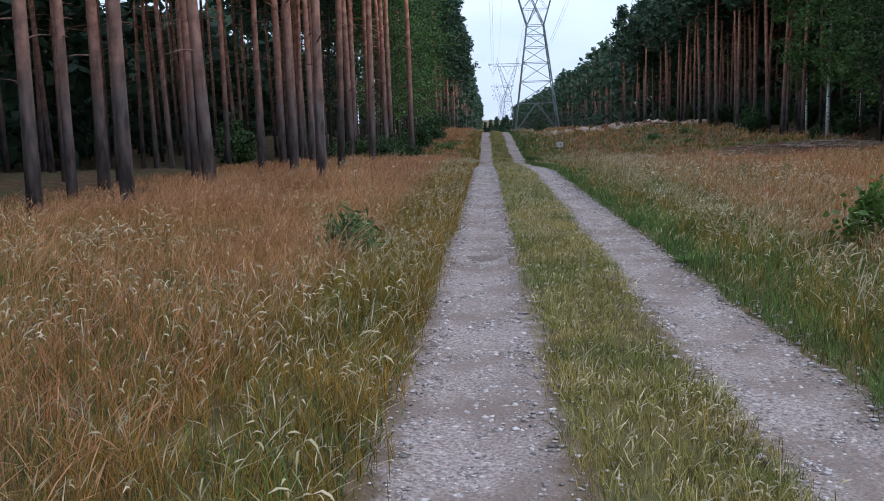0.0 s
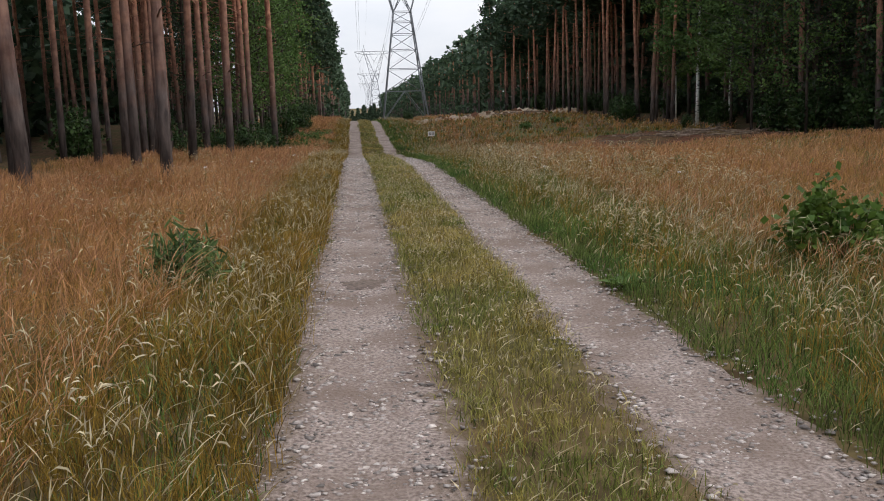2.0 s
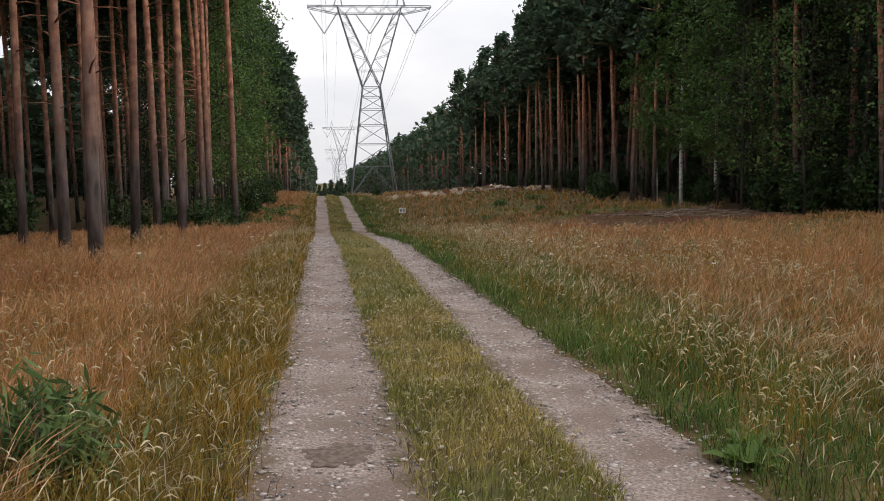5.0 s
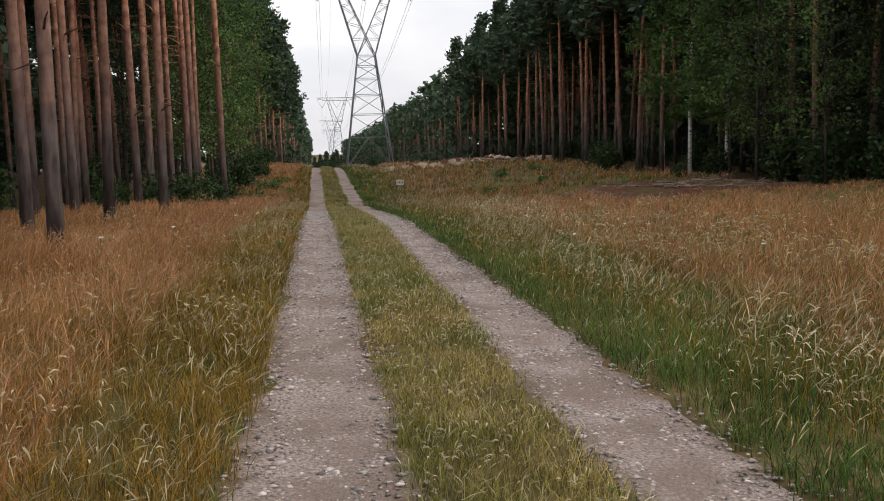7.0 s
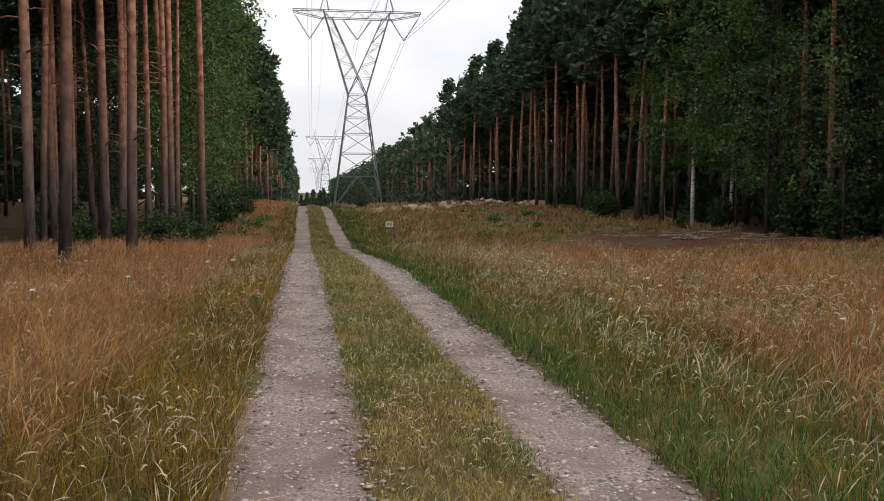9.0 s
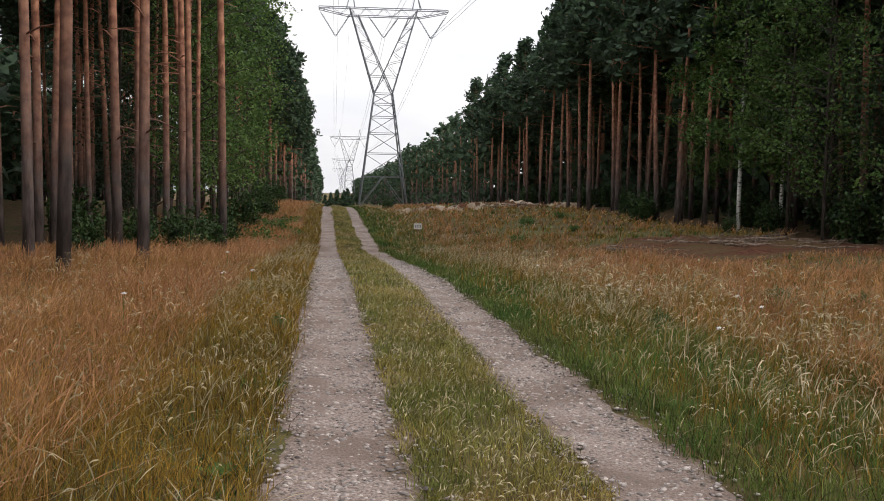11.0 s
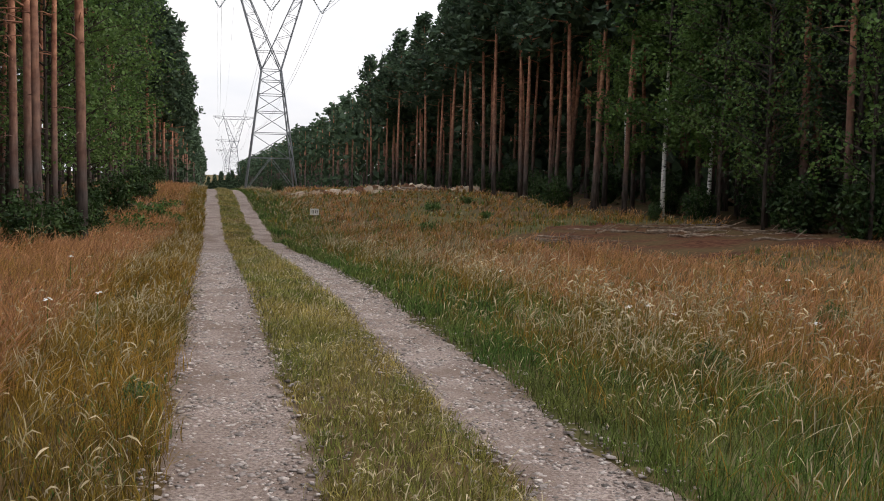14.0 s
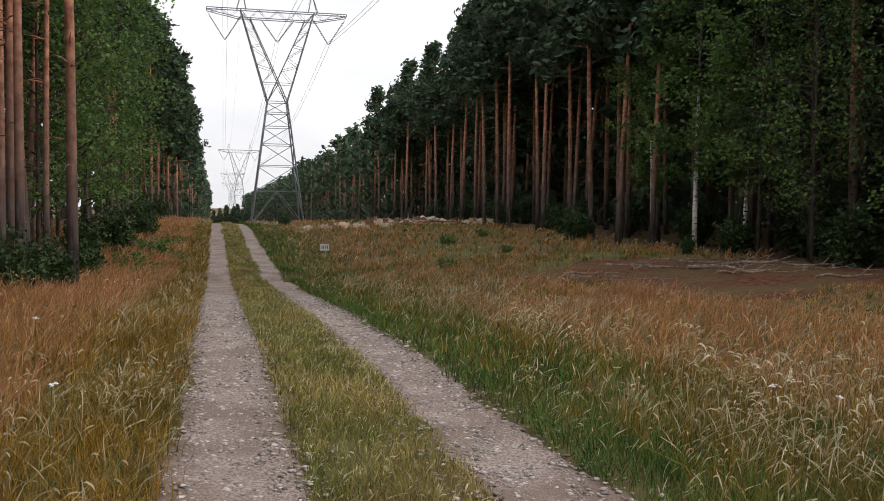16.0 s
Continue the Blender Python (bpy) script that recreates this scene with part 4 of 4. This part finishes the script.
def scatter(rng, n, x0, x1, y0, y1, patch=0.5):
    """Even spots with thinner patches."""
    x, y = rng.uniform(x0, x1, n), rng.uniform(y0, y1, n)
    m = max(1, n // 26)
    tx, ty, pick = rng.uniform(x0, x1, m), rng.uniform(y0, y1, m), rng.integers(0, m, n)
    tuft = rng.uniform(0, 1, n) < 0.6
    x = np.where(tuft, tx[pick] + rng.normal(0, 0.045, n), x)
    y = np.where(tuft, ty[pick] + rng.normal(0, 0.045, n), y)
    keep = rng.uniform(0, 1, n) < 1 - patch * (0.5 + 0.5 * np.clip(rough_noise(x * 1.1 + 3, y * 0.9), -1, 1))
    return x[keep], y[keep]


def off_track(x, y):
    w = 0.07 * rough_noise(x * 0.2, y * 3.0) + 0.05 * rough_noise(x + 7, y * 0.8)
    rag = np.random.default_rng(9).exponential(0.075, len(x))
    k = np.interp(y, [4, 14, 22], [1.14, 1.04, 0.90])
    return (np.abs(x) > 0.43 * k + w - rag) & (np.abs(x - 1.7) > 0.39 * k + w - rag)


def not_bare(x, y):
    return (((x - 13.4) / 5.6) ** 2 + ((y - 41.6) / 7.0) ** 2 > 0.9 + 0.3 * rough_noise(x * 0.5, y * 0.5)) & ~((np.abs(y - 82) < 1.8) & (x > 6) & (x < 17))


def nodding_stems(name, label, zones, mats, seed):
    """Thin stems whose pale seed heads bow over."""
    rng = np.random.default_rng(seed)
    xs, ys, hs, ws = [], [], [], []
    for per, x0, x1, y0, y1, h, w in zones:
        x, y = scatter(rng, int(per * (x1 - x0) * (y1 - y0)), x0, x1, y0, y1, 0.9)
        xs.append(x), ys.append(y), hs.append(np.full(len(x), h)), ws.append(np.full(len(x), w))
    x, y, h, w = (np.concatenate(q) for q in (xs, ys, hs, ws))
    ok = off_track(x, y) & not_bare(x, y)
    x, y, h, w = x[ok], y[ok], h[ok], w[ok]
    n = len(x)
    h = h * rng.uniform(0.6, 1.3, n)
    a = rng.normal(0.1, 1.3, n)
    dx, dy = np.cos(a), np.sin(a)
    bow = rng.uniform(0.12, 0.30, n) * h
    hl = rng.uniform(0.035, 0.075, n) * np.clip(h / 0.4, 0.6, 1.4)
    nod = rng.uniform(-0.2, 1.0, n)
    out = np.stack([0 * h, bow * 0.35, bow, bow + hl * 0.45, bow + hl * 0.85, bow + hl * (1.15 - 0.15 * nod)], 1)
    up = np.stack([-0.03 + 0 * h, h * 0.6, h, h + hl * (0.30 - 0.2 * nod), h + hl * (0.35 - 0.65 * nod), h + hl * (0.3 - 1.15 * nod)], 1)
    wd = w[:, None] * np.array([[0.28, 0.25, 0.3, 1.2, 1.1, 0.2]])
    b = rng.uniform(0, 2 * np.pi, n)
    sx, sy = np.cos(b)[:, None] * wd, np.sin(b)[:, None] * wd
    cx, cy, cz = x[:, None] + dx[:, None] * out, y[:, None] + dy[:, None] * out, gz(x, y)[:, None] + up
    v = np.empty((n, 12, 3), dtype=np.float32)
    v[:, 0::2, 0], v[:, 0::2, 1], v[:, 0::2, 2] = cx - sx, cy - sy, cz - wd * 0.6
    v[:, 1::2, 0], v[:, 1::2, 1], v[:, 1::2, 2] = cx + sx, cy + sy, cz + wd * 0.6
    tri = np.array([q for k in range(0, 10, 2) for q in ((k, k + 1, k + 3), (k, k + 3, k + 2))])
    t = (np.arange(n)[:, None, None] * 12 + tri[None]).reshape(-1, 3)
    slots = np.zeros((n, 10), dtype=np.int32)
    slots[:, 4:] = 1
    tagged(array_object(name, v.reshape(-1, 3), t, mats, slots.ravel()), label, "grass", kind="stuff")


nodding_stems("nodding_grass", "thin grass stems with pale nodding seed heads", [
    (110, -4.2, -0.5, 4, 27, 0.36, 0.0033), (8, -5.0, -0.6, 27, 40, 0.42, 0.005), (45, 2.4, 6.0, 5, 27, 0.46, 0.0036), (80, 2.15, 3.4, 5, 27, 0.26, 0.0034),
    (8, 2.6, 7.0, 27, 42, 0.46, 0.005), (170, 0.5, 1.25, 4, 27, 0.16, 0.0032), (6, 6.4, 10.0, 12, 30, 0.42, 0.004),
    (150, 3.0, 4.4, 24.4, 25.8, 0.56, 0.005), (240, 3.5, 4.3, 22.2, 23.2, 0.55, 0.005), (120, 4.2, 6.2, 18.0, 20.0, 0.46, 0.004), (60, -5.5, -2.5, 7, 13, 0.42, 0.0035),
    (160, 3.5, 4.9, 23.8, 25.2, 0.66, 0.0055), (90, 4.4, 6.4, 24.0, 26.5, 0.62, 0.0055), (120, 3.3, 4.3, 20.6, 22.4, 0.60, 0.005), (70, 4.4, 7.5, 20.0, 24.0, 0.55, 0.005),
    (60, 2.8, 4.6, 26.0, 32.0, 0.50, 0.005), (70, 2.3, 3.2, 9.0, 15.0, 0.40, 0.0042)], [YELLOW, PALE_HEAD], 41)


def build_grass():
    rng = np.random.default_rng(77)
    bands = [(-5.0, 4.0, 0.3, 1.4), (4.0, 10.5, 1.0, 1.0), (10.5, 16, 1.0, 1.0), (16, 27, 1.0, 1.0), (27, 38, 0.55, 1.5), (38, 55, 0.26, 2.4), (55, 84, 0.12, 4.0), (84, 120, 0.04, 6.0)]
    dry, yel, grn, med, mix = [], [], [], [], []
    for y0, y1, d, wide in bands:
        ln = y1 - y0
        def put(out, per, x0, x1, h, w, patch=0.5):
            n = int(per * d * (x1 - x0) * ln)
            x, y = scatter(rng, n, x0, x1, y0, y1, patch)
            out.append((x, y, np.full(len(x), h), np.full(len(x), w * wide)))
        near = y0 < 10
        put(dry, 520 if near else 800, -5.4, -1.3, 0.40, 0.0021, 0.35)
        if near:
            put(grn, 330, -4.6, -0.6, 0.30, 0.0026, 0.7)
            put(yel, 300, -4.6, -1.5, 0.32, 0.0022, 0.6)
        put(grn, 120, -4.6, -1.0, 0.20, 0.0026, 1.0)
        put(grn, 1100, -0.80, -0.40, 0.085, 0.0030, 0.8)
        put(grn, 700, 0.38, 0.62, 0.07, 0.0028, 0.9)
        put(grn, 700, 1.15, 1.34, 0.07, 0.0028, 0.9)
        put(grn, 900, 2.04, 2.4, 0.09, 0.0030, 0.8)
        put(dry, 200, -11.0, -5.4, 0.36, 0.0038)
        put(yel, 1300, -1.9, -0.36, 0.28, 0.0021, 0.3)
        put(grn, 420, -1.1, -0.40, 0.14, 0.0036, 0.6)
        put(med, 2700, 0.36, 1.38, 0.11, 0.0023, 0.5)
        put(med, 260, 0.5, 1.2, 0.22, 0.0020, 0.7)
        put(grn, 1300, 2.06, 3.4, 0.20, 0.0028, 0.4)
        put(grn, 1000, 3.4, 5.0, 0.25, 0.0030, 0.6)
        put(yel, 150, 2.3, 5.4, 0.30, 0.0024, 0.95)
        put(dry, 150, 3.6, 5.0, 0.33, 0.0025, 0.95)
        put(mix, 110, 2.5, 6.2, 0.44, 0.0024, 0.8)
        put(grn, 200, 4.6, 6.4, 0.24, 0.0030, 0.8)
        put(dry, 480 if y0 < 38 else 200, 4.4, 9.5, 0.36, 0.0027, 0.4)
        put(dry, 190 if y0 < 38 else 70, 9.5, 17.5, 0.34, 0.0040, 0.4)
        if y0 >= 38:
            put(yel, 170, 4.0, 17.5, 0.24, 0.0036, 0.8)
            put(grn, 85, 3.0, 15.0, 0.24, 0.0034, 1.0)
        put(grn, 40, 6.0, 17.5, 0.20, 0.0040, 0.9)
    for name, label, lots, mats, heads, sd in [
            ("dry_grass", "tall dry reddish-brown meadow grass with feathery heads", dry, [DRY, DRY_HEAD], 0.45, 1),
            ("yellow_grass", "yellow-green grass with pale seed heads beside the rut", yel, [YELLOW, PALE_HEAD], 0.12, 2),
            ("green_grass", "lush green grass of the shallow ditch", grn, [GREEN, PALE_HEAD], 0.04, 3),
            ("median_grass", "short yellowing grass strip between the wheel ruts", med, [MEDIAN, PALE_HEAD], 0.12, 4),
            ("seeding_grass", "tall pale seeding grass over the green ditch", mix, [YELLOW, PALE_HEAD], 0.7, 5)]:
        x, y, h, w = (np.concatenate([q[i] for q in lots]) for i in range(4))
        ok = off_track(x, y) & not_bare(x, y) & (x > left_edge(y) - 4.5)
        x, y, h, w = x[ok], y[ok], h[ok], w[ok]
        if name == "dry_grass":
            h = h * np.clip(0.55 + 0.12 * (x - left_edge(y) + 3), 0.45, 1) * np.where((x > 8) & (y > 29) & (y < 38), 0.5, 1)
        h = h * (1 + 0.22 * np.clip(rough_noise(x * 0.8, y * 0.7 + 5), -1.2, 1.2))
        grass(name, label, x, y, h, w, mats, heads, sd)


build_grass()
